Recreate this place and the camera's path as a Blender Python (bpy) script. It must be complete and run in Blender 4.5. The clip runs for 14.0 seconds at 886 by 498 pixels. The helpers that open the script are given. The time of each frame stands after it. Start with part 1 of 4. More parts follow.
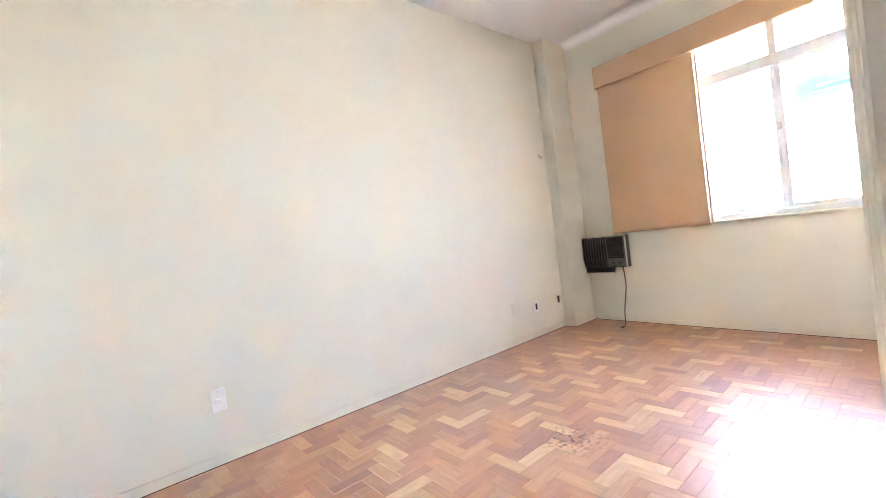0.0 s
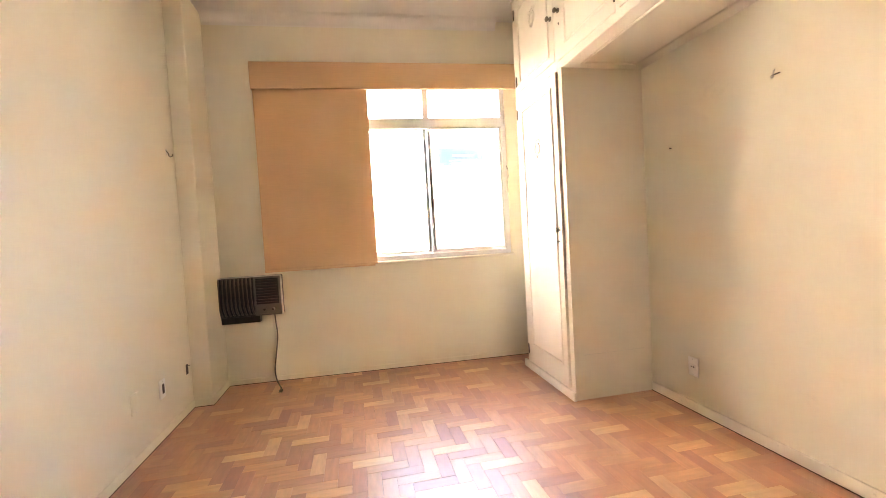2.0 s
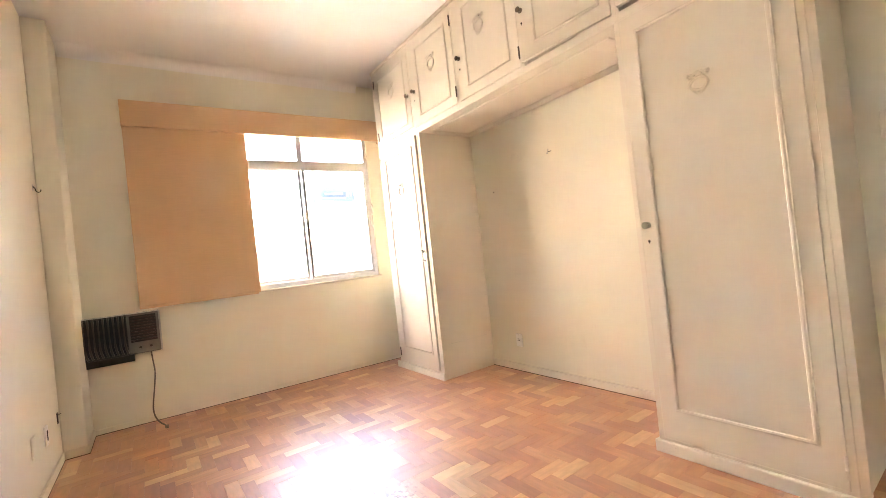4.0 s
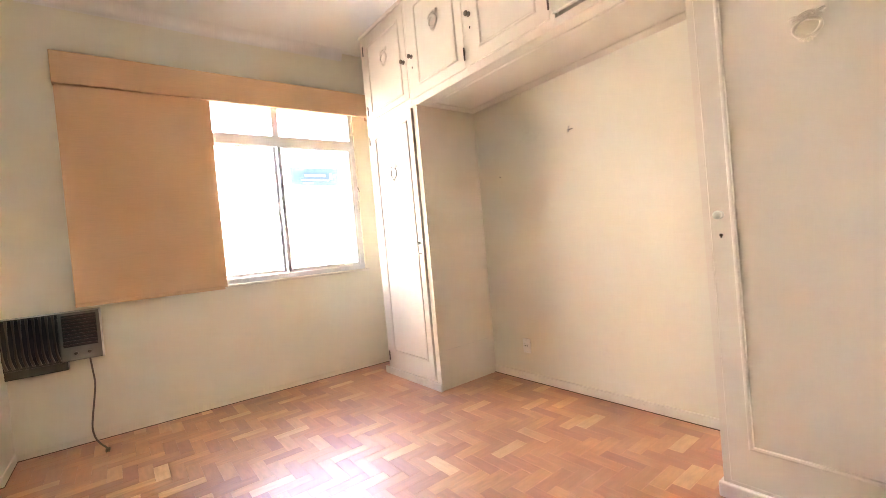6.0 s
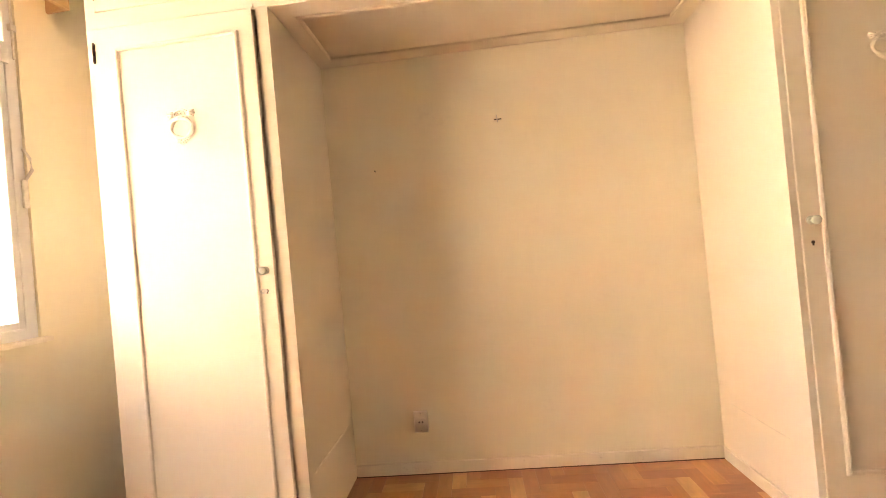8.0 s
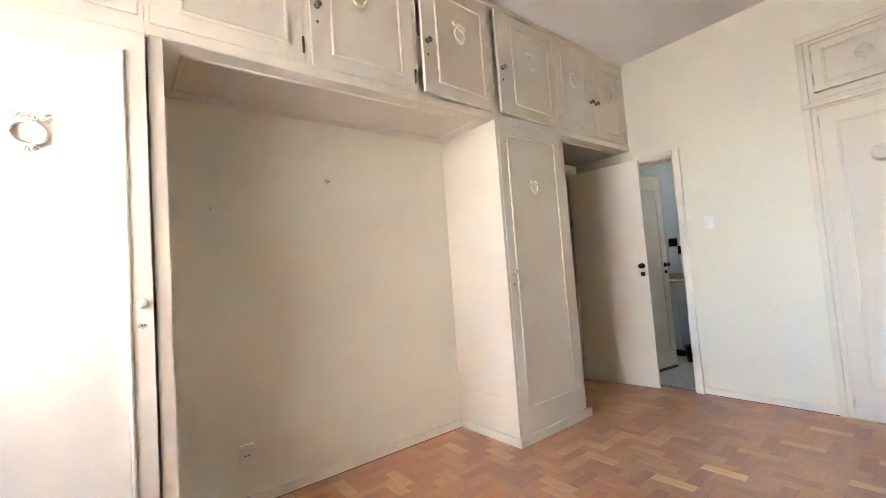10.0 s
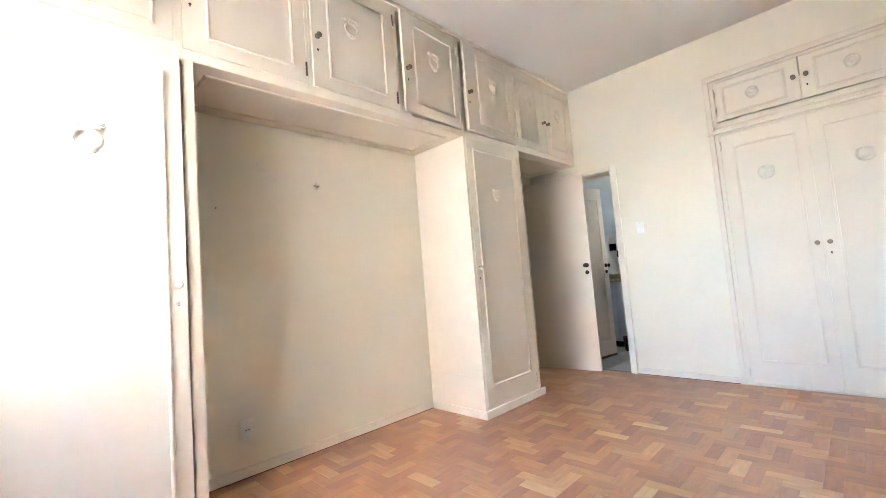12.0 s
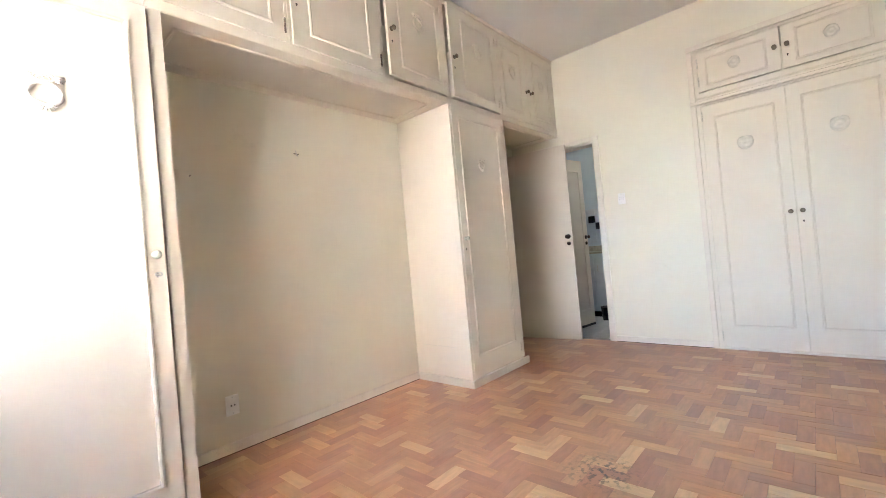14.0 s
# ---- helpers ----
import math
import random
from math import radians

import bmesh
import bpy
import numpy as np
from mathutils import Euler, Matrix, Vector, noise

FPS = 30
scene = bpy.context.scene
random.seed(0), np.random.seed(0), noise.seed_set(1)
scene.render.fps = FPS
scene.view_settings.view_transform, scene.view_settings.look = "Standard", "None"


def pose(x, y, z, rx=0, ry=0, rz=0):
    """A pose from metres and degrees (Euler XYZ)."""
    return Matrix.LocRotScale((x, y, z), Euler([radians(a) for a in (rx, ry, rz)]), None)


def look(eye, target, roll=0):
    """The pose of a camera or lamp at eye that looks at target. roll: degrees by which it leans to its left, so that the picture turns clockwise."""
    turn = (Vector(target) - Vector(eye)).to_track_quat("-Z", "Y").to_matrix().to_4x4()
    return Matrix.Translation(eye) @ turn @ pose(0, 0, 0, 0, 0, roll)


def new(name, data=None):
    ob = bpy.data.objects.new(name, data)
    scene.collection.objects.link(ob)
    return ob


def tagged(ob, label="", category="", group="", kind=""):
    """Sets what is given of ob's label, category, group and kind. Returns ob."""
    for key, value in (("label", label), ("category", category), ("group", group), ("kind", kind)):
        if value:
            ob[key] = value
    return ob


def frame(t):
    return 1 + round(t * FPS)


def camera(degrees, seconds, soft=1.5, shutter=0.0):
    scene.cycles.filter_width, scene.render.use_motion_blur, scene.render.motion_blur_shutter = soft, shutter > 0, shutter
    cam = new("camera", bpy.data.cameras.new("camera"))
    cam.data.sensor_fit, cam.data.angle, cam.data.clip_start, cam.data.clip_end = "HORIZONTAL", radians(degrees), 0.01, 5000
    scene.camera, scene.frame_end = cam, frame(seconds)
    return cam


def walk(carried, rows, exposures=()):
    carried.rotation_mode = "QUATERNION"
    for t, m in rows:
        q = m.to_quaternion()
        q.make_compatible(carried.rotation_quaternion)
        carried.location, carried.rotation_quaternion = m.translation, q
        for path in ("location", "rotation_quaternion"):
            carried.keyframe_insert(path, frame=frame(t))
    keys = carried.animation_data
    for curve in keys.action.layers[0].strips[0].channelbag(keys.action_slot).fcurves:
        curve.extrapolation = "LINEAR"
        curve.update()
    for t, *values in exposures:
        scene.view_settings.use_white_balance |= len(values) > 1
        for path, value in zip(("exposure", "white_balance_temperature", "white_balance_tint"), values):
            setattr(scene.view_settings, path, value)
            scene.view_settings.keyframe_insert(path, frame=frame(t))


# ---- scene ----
cam = camera(93.4, 14.0, 0.85)
PATH = [
    (0, (0.847, 0.467, 1.084), (2.142, 1.991, 1.041), -7.2),
    (0.5, (0.893, 0.794, 1.124), (2.482, 2.003, 1.0), -4.3),
    (1, (1.082, 1.133, 1.127), (2.938, 1.866, 0.99), -3.4),
    (1.5, (1.269, 1.489, 1.168), (3.25, 1.749, 1.066), -3.3),
    (2, (1.327, 1.86, 1.172), (3.284, 1.455, 1.095), -3.3),
    (2.5, (1.179, 2.108, 1.178), (3.022, 1.333, 1.193), -3.9),
    (3, (1.02, 2.302, 1.177), (2.739, 1.28, 1.2), -5.4),
    (3.5, (0.899, 2.471, 1.172), (2.551, 1.344, 1.189), -6.3),
    (4, (0.796, 2.546, 1.124), (2.423, 1.383, 1.139), -6.2),
    (4.2, (0.753, 2.566, 1.093), (2.377, 1.399, 1.102), -6.0),
    (6.3, (1.533, 2.346, 1.14), (3.091, 1.093, 1.11), -5.0),
    (6.5, (1.735, 2.334, 1.127), (3.263, 1.044, 1.13), -4.9),
    (7, (2.219, 2.27, 1.146), (3.591, 0.814, 1.153), -4.7),
    (7.5, (2.703, 2.149, 1.133), (3.634, 0.379, 1.122), -5.7),
    (8, (3.116, 2.098, 1.153), (3.262, 0.103, 1.17), -5.3),
    (8.1, (3.176, 2.087, 1.154), (3.172, 0.087, 1.194), -5.2),
    (8.5, (3.414, 2.183, 1.162), (2.866, 0.26, 1.193), -3.8),
    (9, (3.647, 2.31, 1.176), (2.735, 0.53, 1.218), -3.6),
    (9.2, (3.745, 2.331, 1.18), (2.714, 0.618, 1.229), -4.0),
    (11.3, (4.3, 2.579, 1.148), (2.96, 1.102, 1.311), -4.4),
    (11.5, (4.346, 2.597, 1.127), (2.983, 1.143, 1.289), -4.2),
    (12, (4.405, 2.616, 1.077), (2.994, 1.206, 1.223), -4.6),
    (12.5, (4.437, 2.627, 1.014), (2.984, 1.258, 1.134), -4.9),
    (13, (4.469, 2.64, 0.966), (2.992, 1.292, 1.016), -5.3),
    (13.5, (4.47, 2.618, 0.991), (2.983, 1.28, 0.999), -5.4),
    (14, (4.429, 2.52, 1.045), (2.939, 1.185, 1.068), -5.2),
]
EXPOSURES = [
    (0.0, 7.65, 6190, 15),
    (0.6, 7.65, 7450, 17),
    (1.2, 7.70, 9350, 24),
    (1.8, 7.38, 9150, 22),
    (2.4, 7.17, 8760, 22),
    (3.0, 6.90, 8400, 19),
    (3.5, 7.07, 8350, 22),
    (4.0, 7.38, 8490, 21),
    (6.5, 7.24, 7770, 23),
    (7.5, 7.05, 10120, 24),
    (8.0, 6.87, 13440, 30),
    (8.5, 6.83, 11450, 29),
    (9.0, 6.57, 7670, 19),
    (11.5, 7.07, 6730, 16),
    (14.0, 6.86, 6850, 16),
]
walk(cam, [(t, look(eye, target, roll)) for t, eye, target, roll in PATH], EXPOSURES)


# ---- world and sun ----
world = bpy.data.worlds.new("sky")
scene.world = world
world.use_nodes = True
wn = world.node_tree
sky = wn.nodes.new("ShaderNodeTexSky")
sky.sky_type = "NISHITA"
sky.sun_disc = False
sky.dust_density = 1.2
sky.sun_elevation = radians(45)
sky.sun_rotation = radians(-115)
wn.links.new(sky.outputs[0], wn.nodes["Background"].inputs[0])
wn.nodes["Background"].inputs[1].default_value = 0.15
sun = new("sun", bpy.data.lights.new("sun", "SUN"))
sun.data.energy = 5.0
sun.data.angle = radians(0.5)
sun.data.color = (1.0, 0.98, 0.95)
sun.matrix_world = look((0, 0, 30), (0.641, 0.299, 29.293))


# ---- materials ----
def material(name, color, rough=0.6, metal=0.0, vary=0.06, scale=3.0, grain=60.0, bump=0.05, dist=0.002, spec=0.5, dirt=None, dirt_at=0.62):
    """Painted or plain surface: colour drifting at two scales, fine relief, optional stains."""
    m = bpy.data.materials.new(name)
    m.use_nodes = True
    nt = m.node_tree
    b = nt.nodes["Principled BSDF"]
    b.inputs["Roughness"].default_value = rough
    b.inputs["Metallic"].default_value = metal
    b.inputs["Specular IOR Level"].default_value = spec
    geo = nt.nodes.new("ShaderNodeTexCoord")
    n1 = nt.nodes.new("ShaderNodeTexNoise")
    n1.inputs["Scale"].default_value = scale
    n1.inputs["Detail"].default_value = 5
    n2 = nt.nodes.new("ShaderNodeTexNoise")
    n2.inputs["Scale"].default_value = grain
    n2.inputs["Detail"].default_value = 3
    for n in (n1, n2):
        nt.links.new(geo.outputs["Object"], n.inputs["Vector"])
    ramp = nt.nodes.new("ShaderNodeValToRGB")
    lo = [c * (1 - vary) for c in color]
    hi = [min(1, c * (1 + vary)) for c in color]
    ramp.color_ramp.elements[0].position, ramp.color_ramp.elements[1].position = 0.3, 0.7
    ramp.color_ramp.elements[0].color, ramp.color_ramp.elements[1].color = (*lo, 1), (*hi, 1)
    nt.links.new(n1.outputs[0], ramp.inputs[0])
    col = ramp.outputs[0]
    if dirt:
        n3 = nt.nodes.new("ShaderNodeTexNoise")
        n3.inputs["Scale"].default_value = scale * 2.3
        n3.inputs["Detail"].default_value = 8
        n3.inputs["Roughness"].default_value = 0.7
        nt.links.new(geo.outputs["Object"], n3.inputs["Vector"])
        r3 = nt.nodes.new("ShaderNodeValToRGB")
        r3.color_ramp.elements[0].position, r3.color_ramp.elements[1].position = dirt_at, dirt_at + 0.14
        r3.color_ramp.elements[0].color, r3.color_ramp.elements[1].color = (0, 0, 0, 1), (0.55, 0.55, 0.55, 1)
        nt.links.new(n3.outputs[0], r3.inputs[0])
        mix = nt.nodes.new("ShaderNodeMixRGB")
        mix.inputs[2].default_value = (*dirt, 1)
        nt.links.new(r3.outputs[0], mix.inputs[0])
        nt.links.new(col, mix.inputs[1])
        col = mix.outputs[0]
    nt.links.new(col, b.inputs["Base Color"])
    if bump:
        add = nt.nodes.new("ShaderNodeMath")
        add.operation = "ADD"
        nt.links.new(n1.outputs[0], add.inputs[0])
        nt.links.new(n2.outputs[0], add.inputs[1])
        bp = nt.nodes.new("ShaderNodeBump")
        bp.inputs["Strength"].default_value = bump
        bp.inputs["Distance"].default_value = dist
        nt.links.new(add.outputs[0], bp.inputs["Height"])
        nt.links.new(bp.outputs[0], b.inputs["Normal"])
    return m


def parquet_material(tones):
    """Worn varnished hardwood: each block its own tone, grain along the block, scuffs in the varnish."""
    m = bpy.data.materials.new("parquet")
    m.use_nodes = True
    nt = m.node_tree
    b = nt.nodes["Principled BSDF"]
    info = nt.nodes.new("ShaderNodeObjectInfo")
    geo = nt.nodes.new("ShaderNodeNewGeometry")
    add = nt.nodes.new("ShaderNodeMath")
    add.operation = "ADD"
    nt.links.new(info.outputs["Random"], add.inputs[0])
    nt.links.new(geo.outputs["Random Per Island"], add.inputs[1])
    fr = nt.nodes.new("ShaderNodeMath")
    fr.operation = "FRACT"
    nt.links.new(add.outputs[0], fr.inputs[0])
    ramp = nt.nodes.new("ShaderNodeValToRGB")
    e = ramp.color_ramp.elements
    e[0].position, e[0].color = 0.0, (*tones[0], 1)
    e[1].position, e[1].color = 1.0, (*tones[-1], 1)
    for p, c in zip((0.2, 0.5, 0.78, 0.9), tones[1:-1]):
        k = e.new(p)
        k.color = (*c, 1)
    nt.links.new(fr.outputs[0], ramp.inputs[0])
    tc = nt.nodes.new("ShaderNodeUVMap")
    mp = nt.nodes.new("ShaderNodeMapping")
    mp.inputs["Scale"].default_value = (2.0, 1.0, 1.0)
    nt.links.new(tc.outputs[0], mp.inputs["Vector"])
    shift = nt.nodes.new("ShaderNodeVectorMath")
    shift.operation = "ADD"
    comb = nt.nodes.new("ShaderNodeCombineXYZ")
    mul = nt.nodes.new("ShaderNodeMath")
    mul.operation = "MULTIPLY"
    mul.inputs[1].default_value = 37.0
    nt.links.new(fr.outputs[0], mul.inputs[0])
    nt.links.new(mul.outputs[0], comb.inputs[0])
    nt.links.new(mul.outputs[0], comb.inputs[2])
    nt.links.new(mp.outputs[0], shift.inputs[0])
    nt.links.new(comb.outputs[0], shift.inputs[1])
    grain = nt.nodes.new("ShaderNodeTexNoise")
    grain.inputs["Scale"].default_value = 5.0
    grain.inputs["Detail"].default_value = 6
    nt.links.new(shift.outputs[0], grain.inputs["Vector"])
    gr = nt.nodes.new("ShaderNodeValToRGB")
    gr.color_ramp.elements[0].position, gr.color_ramp.elements[0].color = 0.32, (0.85, 0.83, 0.82, 1)
    gr.color_ramp.elements[1].position, gr.color_ramp.elements[1].color = 0.66, (1.07, 1.06, 1.05, 1)
    nt.links.new(grain.outputs[0], gr.inputs[0])
    m1 = nt.nodes.new("ShaderNodeMixRGB")
    m1.blend_type = "MULTIPLY"
    m1.inputs[0].default_value = 1.0
    nt.links.new(ramp.outputs[0], m1.inputs[1])
    nt.links.new(gr.outputs[0], m1.inputs[2])
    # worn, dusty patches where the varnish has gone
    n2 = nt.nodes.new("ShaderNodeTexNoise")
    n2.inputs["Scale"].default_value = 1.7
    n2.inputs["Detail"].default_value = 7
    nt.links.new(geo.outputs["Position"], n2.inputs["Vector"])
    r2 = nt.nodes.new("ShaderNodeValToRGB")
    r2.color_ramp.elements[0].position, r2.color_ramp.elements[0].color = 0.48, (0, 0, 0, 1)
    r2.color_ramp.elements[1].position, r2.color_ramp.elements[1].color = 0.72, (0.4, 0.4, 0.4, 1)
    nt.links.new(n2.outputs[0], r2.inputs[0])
    # varnish tone: a ragged pale ellipse mid-room, the blocks outside it darker and redder
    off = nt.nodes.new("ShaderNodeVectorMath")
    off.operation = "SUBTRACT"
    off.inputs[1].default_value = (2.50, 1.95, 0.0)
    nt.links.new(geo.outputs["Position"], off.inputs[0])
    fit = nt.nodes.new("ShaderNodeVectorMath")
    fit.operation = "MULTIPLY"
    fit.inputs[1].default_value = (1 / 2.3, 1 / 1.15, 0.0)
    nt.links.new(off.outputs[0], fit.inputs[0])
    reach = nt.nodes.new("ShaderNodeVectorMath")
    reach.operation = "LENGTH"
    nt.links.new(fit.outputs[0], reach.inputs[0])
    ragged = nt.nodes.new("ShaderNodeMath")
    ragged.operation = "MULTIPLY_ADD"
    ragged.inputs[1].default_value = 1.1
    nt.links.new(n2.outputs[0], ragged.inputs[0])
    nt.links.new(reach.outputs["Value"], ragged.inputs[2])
    # weight of the pale ellipse, strongest in its middle
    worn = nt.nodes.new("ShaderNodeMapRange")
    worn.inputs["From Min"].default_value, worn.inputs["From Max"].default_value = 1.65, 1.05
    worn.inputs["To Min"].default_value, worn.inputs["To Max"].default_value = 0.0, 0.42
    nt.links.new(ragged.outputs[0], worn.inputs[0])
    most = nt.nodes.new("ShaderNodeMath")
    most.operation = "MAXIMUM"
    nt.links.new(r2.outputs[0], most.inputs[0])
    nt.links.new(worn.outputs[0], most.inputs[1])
    # outside the ellipse the blocks run towards one brown-red tone
    base_mix = nt.nodes.new("ShaderNodeMapRange")
    base_mix.inputs["From Min"].default_value, base_mix.inputs["From Max"].default_value = 0.30, 0.0
    base_mix.inputs["To Min"].default_value, base_mix.inputs["To Max"].default_value = 0.0, 0.55
    nt.links.new(most.outputs[0], base_mix.inputs[0])
    outer_tone = nt.nodes.new("ShaderNodeMixRGB")
    outer_tone.inputs[2].default_value = (0.47, 0.20, 0.105, 1)
    nt.links.new(base_mix.outputs[0], outer_tone.inputs[0])
    nt.links.new(m1.outputs[0], outer_tone.inputs[1])
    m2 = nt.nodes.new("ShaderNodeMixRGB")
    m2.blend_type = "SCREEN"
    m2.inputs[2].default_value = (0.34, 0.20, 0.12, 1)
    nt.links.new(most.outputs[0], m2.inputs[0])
    nt.links.new(outer_tone.outputs[0], m2.inputs[1])
    # a scraped, blackened spot in the middle of the room
    away = nt.nodes.new("ShaderNodeVectorMath")
    away.operation = "DISTANCE"
    away.inputs[1].default_value = (2.60, 1.72, 0.0)
    nt.links.new(geo.outputs["Position"], away.inputs[0])
    spot = nt.nodes.new("ShaderNodeMapRange")
    spot.inputs["From Min"].default_value, spot.inputs["From Max"].default_value = 0.20, 0.03
    nt.links.new(away.outputs["Value"], spot.inputs[0])
    n4 = nt.nodes.new("ShaderNodeTexNoise")
    n4.inputs["Scale"].default_value = 38.0
    n4.inputs["Detail"].default_value = 5
    nt.links.new(geo.outputs["Position"], n4.inputs["Vector"])
    r4 = nt.nodes.new("ShaderNodeMapRange")
    r4.inputs["From Min"].default_value, r4.inputs["From Max"].default_value = 0.50, 0.62
    nt.links.new(n4.outputs[0], r4.inputs[0])
    m4 = nt.nodes.new("ShaderNodeMath")
    m4.operation = "MULTIPLY"
    nt.links.new(spot.outputs[0], m4.inputs[0])
    nt.links.new(r4.outputs[0], m4.inputs[1])
    m5 = nt.nodes.new("ShaderNodeMixRGB")
    m5.inputs[2].default_value = (0.13, 0.07, 0.05, 1)
    nt.links.new(m4.outputs[0], m5.inputs[0])
    nt.links.new(m2.outputs[0], m5.inputs[1])
    nt.links.new(m5.outputs[0], b.inputs["Base Color"])
    rr = nt.nodes.new("ShaderNodeMapRange")
    rr.inputs["To Min"].default_value, rr.inputs["To Max"].default_value = 0.40, 0.55
    nt.links.new(n2.outputs[0], rr.inputs[0])
    nt.links.new(rr.outputs[0], b.inputs["Roughness"])
    b.inputs["Coat Weight"].default_value = 0.9
    b.inputs["Coat IOR"].default_value = 1.6
    b.inputs["Coat Roughness"].default_value = 0.43
    b.inputs["Specular IOR Level"].default_value = 0.4
    bp = nt.nodes.new("ShaderNodeBump")
    bp.inputs["Strength"].default_value = 0.12
    bp.inputs["Distance"].default_value = 0.001
    nt.links.new(grain.outputs[0], bp.inputs["Height"])
    nt.links.new(bp.outputs[0], b.inputs["Normal"])
    return m


def glass_material(name, color=(1, 1, 1), rough=0.0):
    m = bpy.data.materials.new(name)
    m.use_nodes = True
    b = m.node_tree.nodes["Principled BSDF"]
    b.inputs["Base Color"].default_value = (*color, 1)
    b.inputs["Roughness"].default_value = rough
    b.inputs["Transmission Weight"].default_value = 1.0
    b.inputs["IOR"].default_value = 1.45
    return m


def blind_material():
    """Tan woven cloth with faint horizontal threads; a little light comes through."""
    m = material("blind_cloth", (0.74, 0.47, 0.28), 0.85, vary=0.05, scale=2.0, grain=200, bump=0.0)
    nt = m.node_tree
    b = nt.nodes["Principled BSDF"]
    tc = nt.nodes.new("ShaderNodeTexCoord")
    mp = nt.nodes.new("ShaderNodeMapping")
    mp.inputs["Scale"].default_value = (1, 2.5, 90)
    nz = nt.nodes.new("ShaderNodeTexNoise")
    nz.inputs["Scale"].default_value = 3.0
    nz.inputs["Detail"].default_value = 4
    bp = nt.nodes.new("ShaderNodeBump")
    bp.inputs["Strength"].default_value = 0.2
    bp.inputs["Distance"].default_value = 0.002
    nt.links.new(tc.outputs["Object"], mp.inputs["Vector"])
    nt.links.new(mp.outputs[0], nz.inputs["Vector"])
    nt.links.new(nz.outputs[0], bp.inputs["Height"])
    nt.links.new(bp.outputs[0], b.inputs["Normal"])
    base_mix = b.inputs["Base Color"].links[0].from_socket
    mx = nt.nodes.new("ShaderNodeMixRGB")
    mx.blend_type = "MULTIPLY"
    mx.inputs[0].default_value = 0.16
    nt.links.new(base_mix, mx.inputs[1])
    nt.links.new(nz.outputs[0], mx.inputs[2])
    nt.links.new(mx.outputs[0], b.inputs["Base Color"])
    return m


PAINT = material("cream_wall_paint", (0.825, 0.778, 0.64), 0.65, spec=0.3, vary=0.025, scale=1.3, grain=90, bump=0.10, dist=0.003, dirt=(0.66, 0.60, 0.49), dirt_at=0.66)
CEIL = material("white_ceiling_paint", (0.84, 0.81, 0.765), 0.7, vary=0.02, scale=1.0, grain=70, bump=0.08, dist=0.003)
CAB = material("cream_cabinet_enamel", (0.79, 0.715, 0.595), 0.5, spec=0.3, vary=0.025, scale=2.2, grain=45, bump=0.12, dist=0.002, dirt=(0.68, 0.61, 0.50), dirt_at=0.68)
TRIM = material("cream_trim_enamel", (0.80, 0.745, 0.64), 0.4, vary=0.05, scale=6, grain=50, bump=0.15, dist=0.002, dirt=(0.40, 0.34, 0.27), dirt_at=0.62)
PLASTER = material("white_plaster_ornament", (0.82, 0.785, 0.70), 0.5, vary=0.05, scale=20, grain=140, bump=0.3, dist=0.002)
STAIN = material("grey_worn_ornament", (0.72, 0.665, 0.56), 0.6, vary=0.10, scale=25, grain=140, bump=0.3, dist=0.002)
DARK = material("dark_gap", (0.05, 0.035, 0.025), 0.9, vary=0.2, bump=0.0)
# y blocks get lighter tones than x: grain sheen by direction, set in the colour
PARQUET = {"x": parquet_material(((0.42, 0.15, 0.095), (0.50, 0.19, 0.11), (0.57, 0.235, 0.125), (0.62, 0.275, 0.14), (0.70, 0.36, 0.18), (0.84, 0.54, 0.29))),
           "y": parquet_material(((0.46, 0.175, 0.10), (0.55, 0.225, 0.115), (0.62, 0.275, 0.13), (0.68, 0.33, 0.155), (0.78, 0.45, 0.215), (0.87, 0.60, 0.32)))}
SUBFLOOR = material("dark_joint_filler", (0.15, 0.08, 0.05), 0.8, vary=0.2, scale=8)
BLIND = blind_material()
ALU = material("white_window_aluminium", (0.70, 0.71, 0.72), 0.4, vary=0.03, scale=8, bump=0.03)
GLASS = glass_material("clear_pane")
KNOB_GLASS = material("pale_green_glazed_knob", (0.58, 0.60, 0.50), 0.12, vary=0.05, scale=30, bump=0.0)
STEEL = material("worn_chrome", (0.62, 0.60, 0.56), 0.28, 1.0, vary=0.1, scale=40, bump=0.05)
HINGE = material("tarnished_hinge", (0.12, 0.085, 0.06), 0.45, 0.6, vary=0.2, scale=40, bump=0.1)
KNOB_OLD = material("worn_bronze_knob", (0.20, 0.15, 0.11), 0.35, 0.8, vary=0.2, scale=40, bump=0.1)
SWITCH_GREY = material("grey_switch_gap", (0.42, 0.41, 0.38), 0.5, vary=0.05, scale=30)
BRONZE = material("dark_bronze", (0.075, 0.055, 0.042), 0.38, 0.85, vary=0.2, scale=40, bump=0.1)
AC_BODY = material("brown_grey_plastic", (0.048, 0.037, 0.028), 0.38, vary=0.12, scale=12, bump=0.05)
AC_DARK = material("dark_brown_plastic", (0.020, 0.011, 0.010), 0.45, vary=0.2, scale=12)
AC_RIB = material("grey_brown_rib_plastic", (0.095, 0.070, 0.050), 0.35, vary=0.1, scale=12, bump=0.03)
AC_VENT = material("maroon_plastic_slat", (0.034, 0.010, 0.009), 0.3, vary=0.15, scale=12)
AC_PANEL = material("silver_grey_panel", (0.17, 0.155, 0.145), 0.3, 0.4, vary=0.06, scale=12)
CABLE = material("brown_grey_rubber", (0.16, 0.13, 0.10), 0.6, vary=0.15, scale=30)
PLASTIC = material("ivory_switch_plastic", (0.88, 0.86, 0.80), 0.32, vary=0.03, scale=30)
